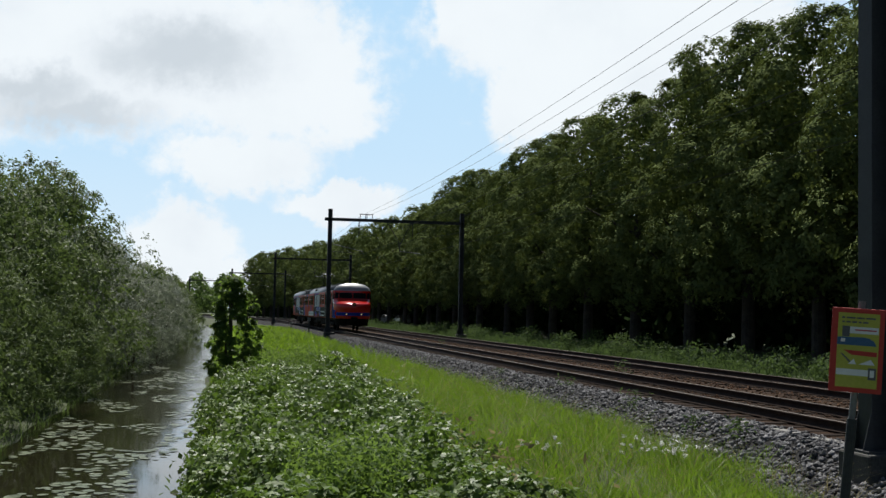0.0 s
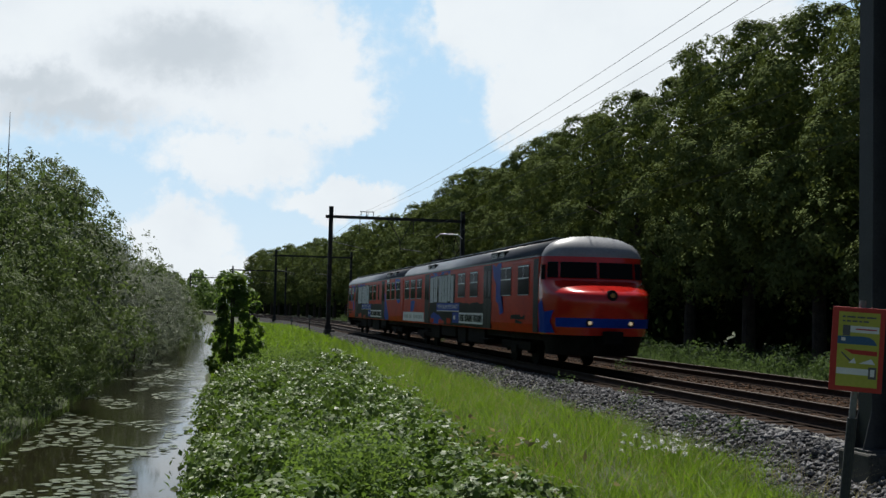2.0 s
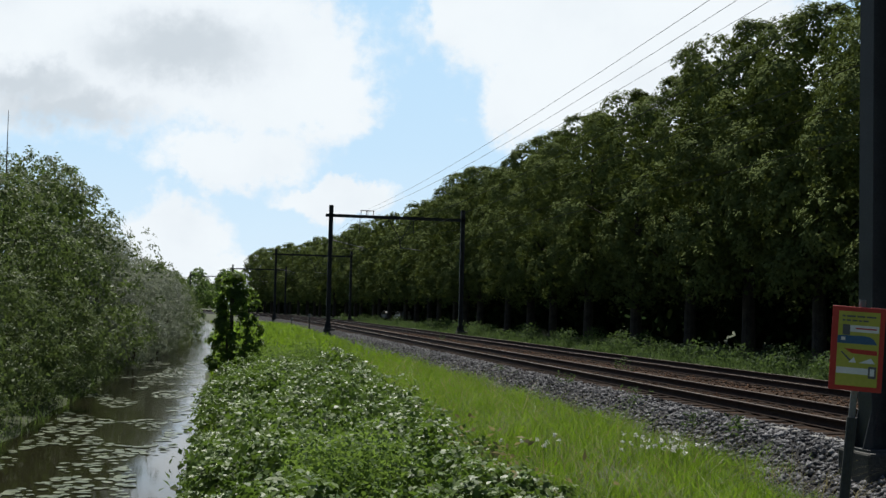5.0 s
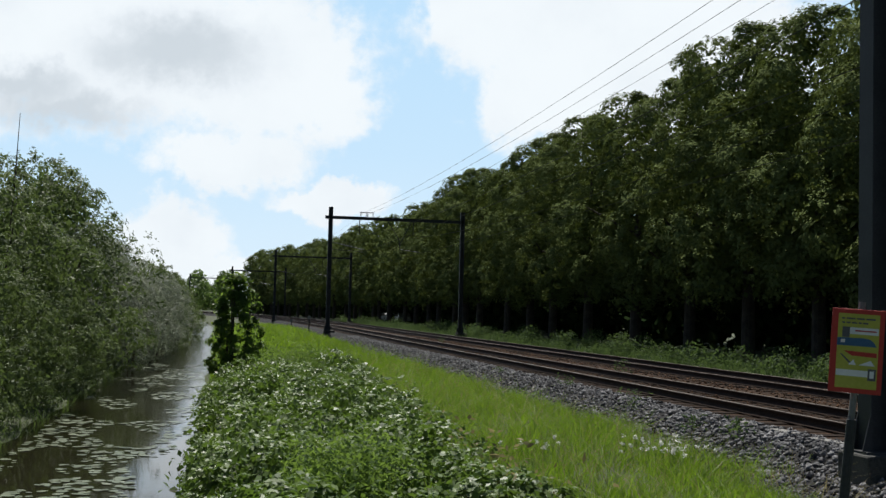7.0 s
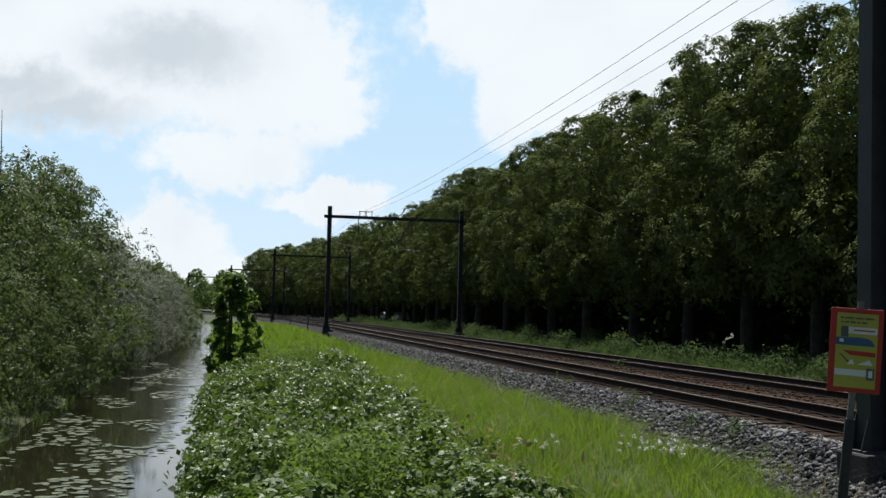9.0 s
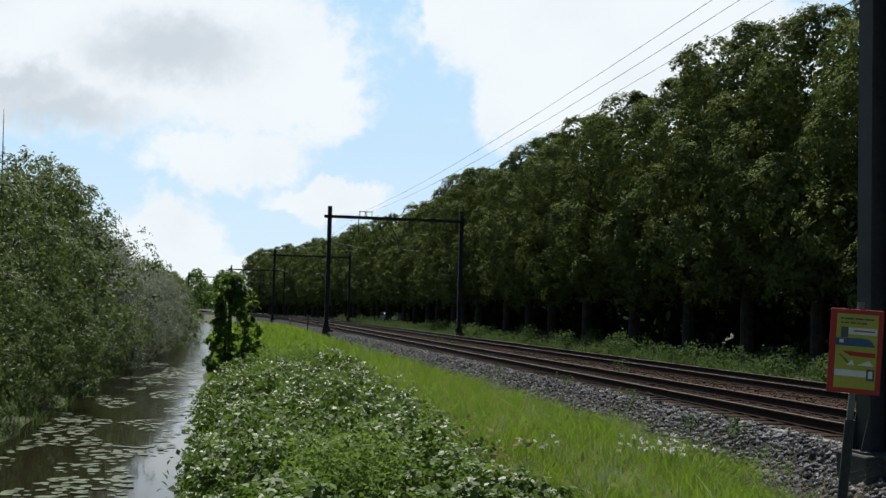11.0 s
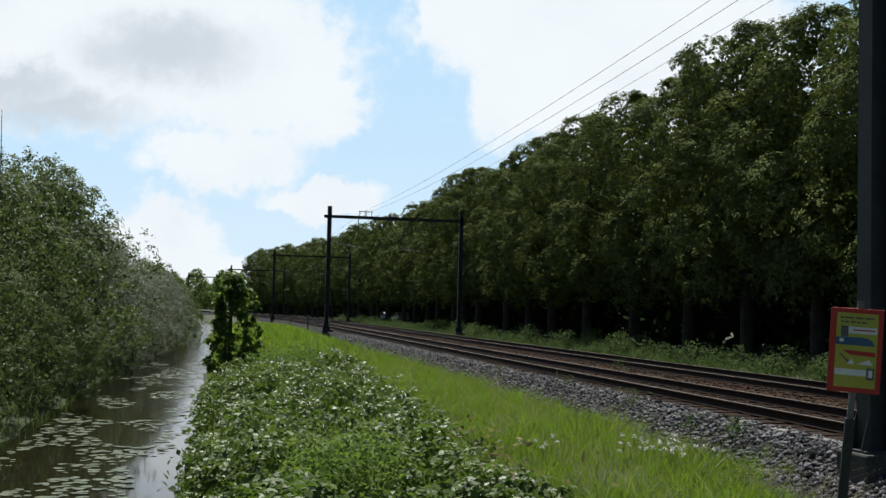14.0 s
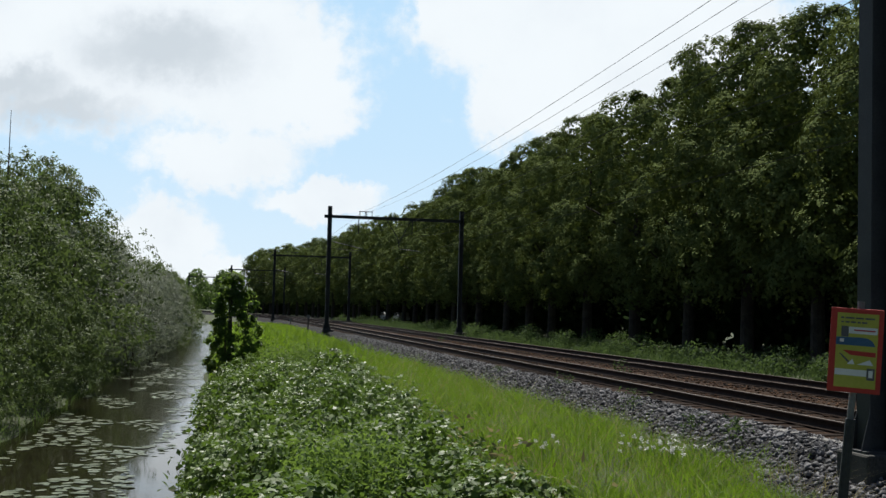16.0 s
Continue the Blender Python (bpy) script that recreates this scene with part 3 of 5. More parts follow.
def car(train, s0, s1, name):
    """One body between s0 and s1: side walls, floor, roof."""
    body = part("car_body", prism([(-1.41, 0.95), (-HALF, 1.2), (-HALF, 2.95), (-1.43, 3.06), (1.43, 3.06), (HALF, 2.95), (HALF, 1.2), (1.41, 0.95)], -s1, -s0), M_RED, train, "orange-red painted car body with graffiti style patches")
    ring = [(-1.43, 3.06), (-1.40, 3.16), (-1.31, 3.3), (-1.15, 3.43), (-0.9, 3.54), (-0.5, 3.61), (0, 3.635), (0.5, 3.61), (0.9, 3.54), (1.15, 3.43), (1.31, 3.3), (1.40, 3.16), (1.43, 3.06)]
    roof = part("roof", prism(ring, -s1 + 0.02, -s0 - 0.02), M_ROOF, body, "dark blue-grey rounded roof", smooth=True)
    for f in list(roof.data.polygons)[-2:]:
        f.use_smooth = False
    # Pale strips added as the bright line where the roof top catches the sun.
    for x in (-0.78, 0.78):
        part("roof_highlight_strip", boxes(((x - 0.16, -s1 + 0.4, 3.585), (x + 0.16, -s0 - 0.4, 3.605))), M_CABROOF, body, "pale strip standing in for the highlight along the roof top")
    part("gutter", boxes(((-1.46, -s1, 3.05), (-1.42, -s0, 3.085)), ((1.42, -s1, 3.05), (1.46, -s0, 3.085))), M_ROOF, body)
    return body


def nose(train, body, flip):
    """The rounded cab front; flip turns it to the tail."""
    global reach
    reach = NOSE_REACH["tail" if flip else "front"]
    end = tip(0.95)
    def mend(bm):
        if flip:
            bmesh.ops.rotate(bm, verts=bm.verts, matrix=Matrix.Rotation(math.pi, 3, "Z"), cent=(0, 0, 0))
        bmesh.ops.recalc_face_normals(bm, faces=bm.faces)
        return bm
    zs = [0.95, 1.1, 1.25, 1.4, 1.6, 1.8, 1.9, 1.98, 2.05, 2.12, 2.18, 2.23, 2.28, 2.33, 2.38, 2.42, 2.6, 2.8, 2.95, 3.05]
    cab = part("cab_front", mend(loft([[nose_at(math.pi * i / 40, z) for i in range(41)] for z in zs])), M_NOSE, body, "glossy red bulging cab front", smooth=True)
    part("cab_roof", mend(loft([[nose_at(math.pi * i / 40, z) for i in range(41)] for z in (3.05, 3.12, 3.2, 3.28, 3.35, 3.42, 3.48, 3.53, 3.58, 3.61, 3.64)])), M_CABROOF, body, "pale grey domed cab roof", smooth=True)
    part("pilot", mend(loft([[nose_at(math.pi * i / 40, z, -0.08) for i in range(41)] for z in (0.42, 0.6, 0.95)])), M_UNDER, body, "black pilot skirt", smooth=True)
    # windscreen: two wide panes, two corner panes and two side panes
    for a0, a1 in ((-0.92, -0.74), (-0.71, -0.02), (0.02, 0.71), (0.74, 0.92)):
        part("windscreen", mend(nose_patch(a0, a1, 2.47, 2.9, 0.012)), M_GLASS, body, smooth=True)
    for a0, a1 in ((-0.993, -0.942), (0.942, 0.993)):
        part("cab_side_window", mend(nose_patch(a0, a1, 2.42, 2.82, 0.012, 8)), M_GLASS, body, smooth=True)
    if flip:
        part("blue_stroke", mend(nose_patch(0.9, 0.975, 1.05, 1.85, 0.012, 8)), M_BLUE, body, "blue brush-stroke patch", smooth=True)
    part("blue_band", mend(nose_patch(-0.88, 0.88, 1.16, 1.4, 0.012)), M_BLUE, body, smooth=True)
    for a in (1.24, math.pi - 1.24):
        x, y, z = nose_at(a, 1.28, 0.0)
        lamp = part("headlight", mend(rods(((x, y + 0.08, z), (x, y - 0.03, z), 0.1), seg=20)), M_DOOR, body)
        part("lens", mend(rods(((x, y - 0.02, z), (x, y - 0.045, z), 0.05), seg=20)), M_LAMP if not flip else M_GLASS, lamp)
    x, y, z = nose_at(math.pi / 2, 2.0, 0.0)
    lamp = part("headlight", mend(rods(((0, y + 0.1, z), (0, y - 0.06, z), 0.14), seg=20)), M_DOOR, body, "dark round top lamp housing")
    part("lens", mend(rods(((0, y - 0.03, z), (0, y - 0.07, z), 0.06), seg=20)), M_AMBER if not flip else M_GLASS, lamp, "dull amber lens")
    part("coupler", mend(rods(((0, -end + 0.6, 0.95), (0, -end - 0.15, 0.95), 0.1), seg=10)), M_UNDER, body)
    part("coupler_head", mend(boxes(((-0.25, -end - 0.4, 0.72), (0.25, -end - 0.1, 1.08)), bevel=0.04)), M_UNDER, body)
    for x in (-0.45, 0.35):
        part("brake_hose", mend(rods(((x, -end + 0.15, 0.95), (x + 0.02, -end - 0.1, 0.6), 0.03))), M_UNDER, body)
    # cab door on both sides
    for x in (-HALF, HALF):
        part("cab_door", mend(boxes(on_side(23.16, 23.66, 0.98, 3.0, 0.008, x))), M_DOOR, body)
    return cab


def block_words(parent, s0, s1, z0, z1, widths, mat, out, slant=0.0, x=-HALF):
    """Lettering that is not spelt out: upright bars with a few cross bars, in its colour and size."""
    total = sum(abs(w) for w in widths)
    s = s0
    r = random.Random(len(widths))
    for w in widths:
        ws = abs(w) / total * (s1 - s0)
        if w > 0:
            lift = r.uniform(-0.03, 0.03) * (z1 - z0)
            for f0, f1 in ((0.05, 0.4), (0.58, 0.95)):
                part("lettering_bar", boxes(on_side(s + ws * f0, s + ws * f1, z0 + lift, z1 + lift, out, x, 0.0)), mat, parent)
        s += ws


def side_text(parent, body, s0, s1, z, size, mat, out):
    cu = bpy.data.curves.new("lettering", "FONT")
    cu.body, cu.size, cu.align_x, cu.align_y = body, size, "LEFT", "CENTER"
    tmp = new("lettering", cu)
    bpy.context.view_layer.update()
    me = bpy.data.meshes.new_from_object(tmp.evaluated_get(bpy.context.evaluated_depsgraph_get()))
    bpy.data.objects.remove(tmp)
    w = max(v.co.x for v in me.vertices)
    me.transform(Matrix.Diagonal(((s1 - s0) / w, 1, 1, 1)))
    me.materials.append(mat)
    ob = new("lettering", me)
    ob.parent = parent
    # the words read from the rear of the train to its front, seen from -x
    ob.matrix_local = Matrix.Translation((-HALF - out, -s0, z)) @ Matrix.Rotation(radians(-90), 4, "Z") @ Matrix.Rotation(radians(90), 4, "X")
    return ob


def livery(body, flip_sign, black, big, slogan, url, badge):
    """Paint patches and pasted signs of one side."""
    mid = big[1] + 0.3
    part("dark_patch", flat_poly(ragged(black[0], mid, 0.97, 2.88, 3 + int(black[0])), 0.003), M_BLACK, body, "sooty black painted patch")
    part("dark_patch", flat_poly(ragged(mid, black[1], 0.97, 1.8, 4 + int(black[0]), 0.4, 0.05), 0.003), M_BLACK, body, "sooty black painted patch")
    s0, s1 = big
    # two big words, the letters as upright white bars
    block_words(body, s0, s0 + (s1 - s0) * 0.32, 1.84, 2.86, (3, -0.6, 3), M_WHITE, 0.02)
    block_words(body, s0 + (s1 - s0) * 0.4, s1, 1.84, 2.86, (3, -0.6, 3, -0.6, 3, -0.6, 3, -0.6, 3), M_WHITE, 0.02)
    part("slogan_panel", boxes(on_side(slogan[0], slogan[1], 1.52, 1.8, 0.01)), M_BLUE, body, "blue slogan panel")
    part("slogan_underline", boxes(on_side(slogan[0], slogan[1], 1.49, 1.52, 0.011)), M_WHITE, body)
    side_text(body, "WE'RE ROLLING FOR CHARITY", slogan[0] + 0.12, slogan[1] - 0.12, 1.66, 0.22, M_WHITE, 0.016)
    part("web_panel", boxes(on_side(url[0], url[1], 1.08, 1.46, 0.01)), M_WHITE, body, "white lettered panel")
    block_words(body, url[0] + 0.12, url[1] - 0.12, 1.15, 1.39, (1, 1, 1, -.4, 1, 1, 1, 1, 1, -.4, 1, 1, 1, 1, 1), M_BLACK, 0.014)
    part("badge_panel", boxes(on_side(badge[0], badge[1], 1.08, 1.46, 0.01)), M_BLUE, body, "small blue badge panel")
    part("badge_mark", boxes(on_side(badge[0] + 0.2, badge[0] + 0.55, 1.2, 1.34, 0.014)), M_WHITE, body)


def pantograph(train, s, z):
    """A raised pantograph: base frame, crossed arms, a contact strip with bent horns."""
    p = part("pantograph", boxes(((-0.6, -s - 1.0, z), (0.6, -s - 0.94, z + 0.06)), ((-0.6, -s + 0.94, z), (0.6, -s + 1.0, z + 0.06)), ((-0.6, -s - 1.0, z), (-0.54, -s + 1.0, z + 0.06)), ((0.54, -s - 1.0, z), (0.6, -s + 1.0, z + 0.06))), M_UNDER, train, "raised dark pantograph")
    for x in (-0.35, 0.35):
        for d in (-1, 1):
            part("arm", rods(((x, -s - d * 0.8, z + 0.06), (x, -s + d * 0.75, z + 0.5), 0.02), ((x, -s + d * 0.75, z + 0.5), (x * 0.8, -s, z + 1.1), 0.014)), M_UNDER, p)
    part("contact_strip", rods(((-0.4, -s, z + 1.2), (0.4, -s, z + 1.2), 0.03), ((-0.4, -s, z + 1.2), (-0.6, -s, z + 1.02), 0.02), ((0.4, -s, z + 1.2), (0.6, -s, z + 1.02), 0.02)), M_FRAME, p, "pale contact strip with bent horns")


def build_train():
    train = tagged(new("train"), "orange-red two-car electric train with blue and black graffiti patches", "train")
    front, rear = car(train, 0.12, 23.75, "front"), car(train, -23.75, -0.12, "rear")
    part("gangway", boxes(((-0.8, -0.2, 0.9), (0.8, 0.2, 3.3))), M_UNDER, train, "black gangway bellows")
    nose(train, rear, True)
    nose(train, front, False)
    for x in (-HALF, HALF):
        for a, b in ((0.5, 1.73), (2.2, 3.42), (3.88, 5.12), (7.9, 9.1), (9.8, 11.1), (12.8, 14.06), (14.85, 16.1), (19.36, 20.66), (21.46, 22.69)):
            window(front, a, b, x=x)
        for a, b in ((5.9, 6.92), (17.0, 18.1)):
            train_door(front, a, b, x)
        for a, b in ((-23.3, -21.95), (-21.57, -20.32), (-17.84, -16.44), (-16.01, -14.7), (-14.26, -13.03), (-12.52, -11.33), (-10.84, -9.64), (-8.92, -8.43), (-5.55, -4.33), (-3.9, -2.72), (-2.26, -0.98)):
            window(rear, a, b, x=x, bar=b - a > 0.8)
        for a, b in ((-19.6, -18.48), (-7.4, -6.3)):
            train_door(rear, a, b, x)
    livery(front, 1, (7.05, 18.2), (7.2, 12.0), (8.7, 13.1), (13.1, 16.95), (11.9, 13.05))
    livery(rear, 1, (-18.4, -6.25), (-17.9, -12.9), (-16.1, -11.75), (-11.75, -7.45), (-12.95, -11.8))
    part("sponsor_panel", boxes(on_side(-0.0 + 0.14, 5.72, 1.02, 1.42, 0.01)), M_WHITE, front, "long white sponsor panel")
    block_words(front, 0.5, 5.4, 1.15, 1.3, (2, 1.2, -.4, 2.4, -1.2, 3, 1.5, 2), M_FRAME, 0.014)
    # blue brush strokes
    for b, pts in ((front, ((18.2, 3.02), (18.7, 2.92), (19.0, 3.02), (19.4, 3.02), (19.33, 2.6), (19.33, 2.0), (19.75, 1.5), (19.3, 1.42), (19.1, 1.75), (18.75, 1.85), (18.85, 2.3), (18.4, 2.6))),
                   (front, ((7.0, 3.02), (9.0, 3.02), (11.4, 3.02), (11.2, 2.9), (9.5, 2.92), (7.3, 2.84))),
                   (front, ((2.0, 2.2), (2.3, 1.9), (3.0, 1.95), (3.4, 1.9), (3.1, 1.5), (2.6, 1.43), (2.2, 1.43), (2.35, 1.7))),
                   (front, ((8.0, 1.45), (9.4, 1.3), (10.2, 1.05), (9.0, 0.99), (7.6, 0.99), (7.4, 1.3))),
                   (rear, ((-6.2, 2.5), (-5.8, 2.1), (-5.2, 1.6), (-4.6, 1.1), (-4.9, 0.98), (-5.5, 0.98), (-5.9, 0.98), (-6.22, 1.2))),
                   (rear, ((-2.7, 3.02), (-1.5, 3.02), (-1.0, 2.95), (-1.2, 2.6), (-0.95, 2.3), (-0.9, 1.9), (-1.3, 1.8), (-1.7, 1.85), (-2.0, 1.95), (-2.4, 2.5))),
                   (rear, ((-21.8, 3.02), (-21.15, 3.02), (-21.0, 2.9), (-21.6, 2.86))),
                   (rear, ((-20.9, 2.9), (-20.2, 3.03), (-19.95, 2.95), (-19.8, 2.62), (-20.1, 2.55), (-20.28, 2.35), (-20.3, 2.88))),
                   (rear, ((-21.92, 2.36), (-21.6, 2.42), (-21.58, 2.05), (-21.45, 1.9), (-21.6, 1.83), (-21.85, 2.02))),
                   (rear, ((-20.95, 1.98), (-20.2, 1.98), (-20.0, 1.6), (-20.15, 1.45), (-20.55, 1.36), (-20.7, 1.66))),
                   (rear, ((-18.3, 3.02), (-17, 3.02), (-15, 3.02), (-14.6, 2.9), (-16.2, 2.88), (-18, 2.8)))):
        part("blue_stroke", flat_poly(pts, 0.0055), M_BLUE, b, "blue brush-stroke patch")
    for b, spots in ((front, ((7.2, 7.9, 2.9, 3.01), (8.6, 9.5, 2.93, 3.02), (10.2, 10.9, 2.9, 3.0), (7.2, 8.0, 1.0, 1.2), (9.2, 10.3, 1.0, 1.16), (10.8, 11.6, 1.02, 1.24), (12.1, 12.7, 2.95, 3.02))),
                     (rear, ((-17.9, -17.1, 2.9, 3.01), (-16.4, -15.6, 2.92, 3.02), (-17.6, -16.2, 1.0, 1.22), (-15.2, -14.2, 1.0, 1.14)))):
        for i, (a0, a1, z0, z1) in enumerate(spots):
            part("red_blotch", flat_poly(ragged(a0, a1, z0, z1, 40 + i, 0.18, 0.05), 0.008), M_RED, b, "ragged red paint blotch")
    for s0, s1, z0, z1, seed in ((-23.1, -21.1, 1.36, 1.5, 7), (-22.7, -21.6, 1.2, 1.3, 8)):
        part("dark_smudge", flat_poly(ragged(s0, s1, z0, z1, seed, 0.2, 0.04), 0.003), M_BLACK, rear)
    for s0, s1, z0, z1, seed in ((20.7, 22.3, 1.3, 1.42, 5), (21.2, 22.0, 1.18, 1.28, 6)):
        part("dark_smudge", flat_poly(ragged(s0, s1, z0, z1, seed, 0.2, 0.04), 0.003), M_BLACK, front)
    bm = bmesh.new()
    pts = []
    for s, z in ((23.8, 1.75), (24.05, 1.9), (24.25, 1.55), (24.75, 1.6), (24.55, 1.3), (24.7, 1.0), (24.2, 0.98), (23.78, 1.0), (24.0, 1.3)):
        q = ((s - NOSE0) / (tip(z) - NOSE0)) ** 1.25
        pts.append(bm.verts.new(nose_at(math.asin(q), z, 0.03)))
    bmesh.ops.triangulate(bm, faces=[bm.faces.new(pts)])
    part("blue_stroke", bm, M_BLUE, front, "blue brush-stroke patch")
    part("route_sign", boxes(on_side(-5.4, -4.7, 3.0, 3.04, 0.012), on_side(-5.4, -4.7, 2.9, 3.0, 0.010)), M_WHITE, rear)
    for b, a in ((front, (17.6, 18.5, 18.8, 19.4)), (front, (6.0, 6.6, 6.9, 7.6)), (rear, (-6.2, -4.9, -3.5, -2.8))):
        for s0, s1 in (a[:2], a[2:]):
            for x0, x1 in ((-1.36, -1.02), (1.02, 1.36)):
                vent = part("roof_vent", boxes(((x0, -s1, 3.12), (x1, -s0, 3.4)), bevel=0.02), M_DOOR, b, "dark louvred roof vent")
                edge = x0 if x0 < 0 else x1
                part("louvre", boxes(*[((edge - 0.012, -s1 + 0.06, z), (edge + 0.012, -s0 - 0.06, z + 0.022)) for z in (3.16, 3.21, 3.26, 3.31)]), M_CABROOF, vent, "pale louvre slats")
    for s in (9.5, 13.0, -10.0, -16.0):
        part("roof_horn", boxes(((-0.3, -s - 0.25, 3.58), (0.3, -s + 0.25, 3.72)), bevel=0.03), M_UNDER, front if s > 0 else rear)
    pantograph(train, 3.5, 3.72)
    for b, cs in ((front, (4.0, 20.0)), (rear, (-4.0, -20.0))):
        for s in cs:
            bogie(train, s)
    for s0, s1, d in ((6.6, 8.6, 0.42), (9.0, 11.8, 0.55), (12.2, 13.6, 0.36), (14.0, 16.6, 0.45), (-8.4, -6.5, 0.5), (-12.0, -9.2, 0.38), (-14.2, -12.6, 0.5), (-17.0, -14.8, 0.44)):
        part("equipment_box", boxes(((-1.3, -s1, d), (1.3, -s0, 0.97)), bevel=0.03), M_UNDER, train, "grimy underfloor equipment box")
    part("underframe", boxes(((-1.2, -24.0, 0.75), (1.2, 24.0, 0.96))), M_UNDER, train)
    return train


train = build_train()

# ---- trees ----
def crown_points(h, base, rad, n_boughs, seed):
    """Bough centres, their ways out and radii, wound evenly up a tall crown that narrows to its top."""
    r = np.random.default_rng(seed)
    k = np.arange(n_boughs)
    t = np.clip((k + r.uniform(0, 1, n_boughs)) / n_boughs, 0, 1)
    env = rad * np.interp(t, (0, 0.1, 0.35, 0.65, 0.85, 1.0), (0.38, 0.64, 0.88, 0.76, 0.48, 0.06))
    a = k * 2.39996 + r.normal(0, 0.3, n_boughs)
    q = env * r.uniform(0.75, 1.15, n_boughs)
    c = np.stack([q * np.cos(a), q * np.sin(a), base + t * (h - base - 0.5)], 1)
    ways = np.stack([np.cos(a), np.sin(a), np.interp(t, (0, 0.8, 1), (-0.15, 0.2, 1.2))], 1)
    return c, ways, r.uniform(0.7, 1.25, n_boughs) * rad * np.interp(t, (0, 0.75, 1), (0.38, 0.33, 0.2))


def tree(name, h, base, rad, n_lumps, n_leaves, ln, wd, mat, seed, label, trunk_r=0.28, group="", n_limbs=5):
    root = tagged(new(name), label, "tree", group)
    part("trunk", rods(((0, 0, -0.6), (0.05, 0, base + 1), trunk_r * 1.15, trunk_r * 0.85), ((0.05, 0, base + 1), (0, 0.1, h * 0.8), trunk_r * 0.85, 0.05), seg=10), M_BARK, root)
    r = random.Random(seed)
    for k in range(n_limbs):
        z = base + (h * 0.5 - base) * k / n_limbs
        a, l = r.uniform(0, 6.28), rad * r.uniform(0.5, 0.8)
        part("limb", rods(((0.05, 0, z), (l * math.cos(a), l * math.sin(a), z + l * 0.6), trunk_r * 0.35, 0.03), seg=6), M_BARK, root)
    c, ways, rr = crown_points(h, base, rad, n_lumps, seed)
    per = 22 if n_leaves > 10000 else 10
    heads = n_leaves // (n_lumps * per)
    pts, out = boughs(c, ways, rr, heads, per, head=0.26 if n_leaves > 10000 else 0.34)
    v, q = leaves(pts, out, ln, wd, droop=0.1, loose=0.25)
    shrink = np.interp(c[:, 2], (h * 0.6, h * 0.85), (0.48, 0.95))
    inner, way = clumps(c * np.stack([shrink, shrink, np.full(len(c), 0.97)], 1), rr * 0.8, n_leaves // 6, 0.1)
    v2, q2 = leaves(inner, way, ln * 2.0, wd * 2.2, loose=0.6)
    me = mesh_arrays("crown", np.concatenate([v, v2]), np.concatenate([q, q2 + len(v)]), mat)
    ob = new("crown", me)
    ob.parent = root
    return root


A_LABEL = "tall dense dark green broadleaf tree in a row"
AVENUE = [tree("avenue_tree", 13.9, 3.2, 3.75, 31, 36000, 0.135, 0.11, M_LINDEN, 10 + i, A_LABEL, group="avenue trees") for i in range(4)]
AVENUE_FAR = [tree("avenue_tree", 13.9, 3.2, 3.85, 30, 7600, 0.27, 0.22, M_LINDEN, 20 + i, A_LABEL, group="avenue trees", n_limbs=2) for i in range(3)]
AVENUE_BACK = [tree("avenue_tree", 13.9, 3.0, 4.0, 42, 3800, 0.42, 0.34, M_LINDEN, 27 + i, "tall dark green broadleaf tree in the back row", group="avenue trees", n_limbs=2) for i in range(2)]
TREES_Y = np.arange(20.0, 292.0, 7.6)


def avenue():
    """Two rows; the far ones carry fewer, larger leaves."""
    used = {0: 0, 1: 0, 2: 0}
    for row, (x, dz) in enumerate(((24.0, 1.0), (32.0, 0.97))):
        for y in TREES_Y + row * 3.5:
            yy = float(y) + random.uniform(-0.8, 0.8)
            s = dz * random.uniform(0.97, 1.04) * float(np.interp(yy, (40, 60, 80, 112, 150, 206, 270), (1.07, 1.02, 0.985, 1.035, 1.0, 0.98, 1.06)))
            m = pose(x + float(bend(yy)) + random.uniform(-0.5, 0.5), yy, -0.35, 0, 0, random.uniform(0, 360)) @ Matrix.Diagonal((random.uniform(0.95, 1.12), random.uniform(0.95, 1.12), s, 1))
            if row and yy > 190:
                continue
            kind = 2 if row else 1 if yy > 112 else 0
            stock = (AVENUE, AVENUE_FAR, AVENUE_BACK)[kind]
            if used[kind] < len(stock):
                stock[used[kind]].matrix_basis = m
            else:
                copy_thing(stock[used[kind] % len(stock)], m)
            used[kind] += 1


avenue()


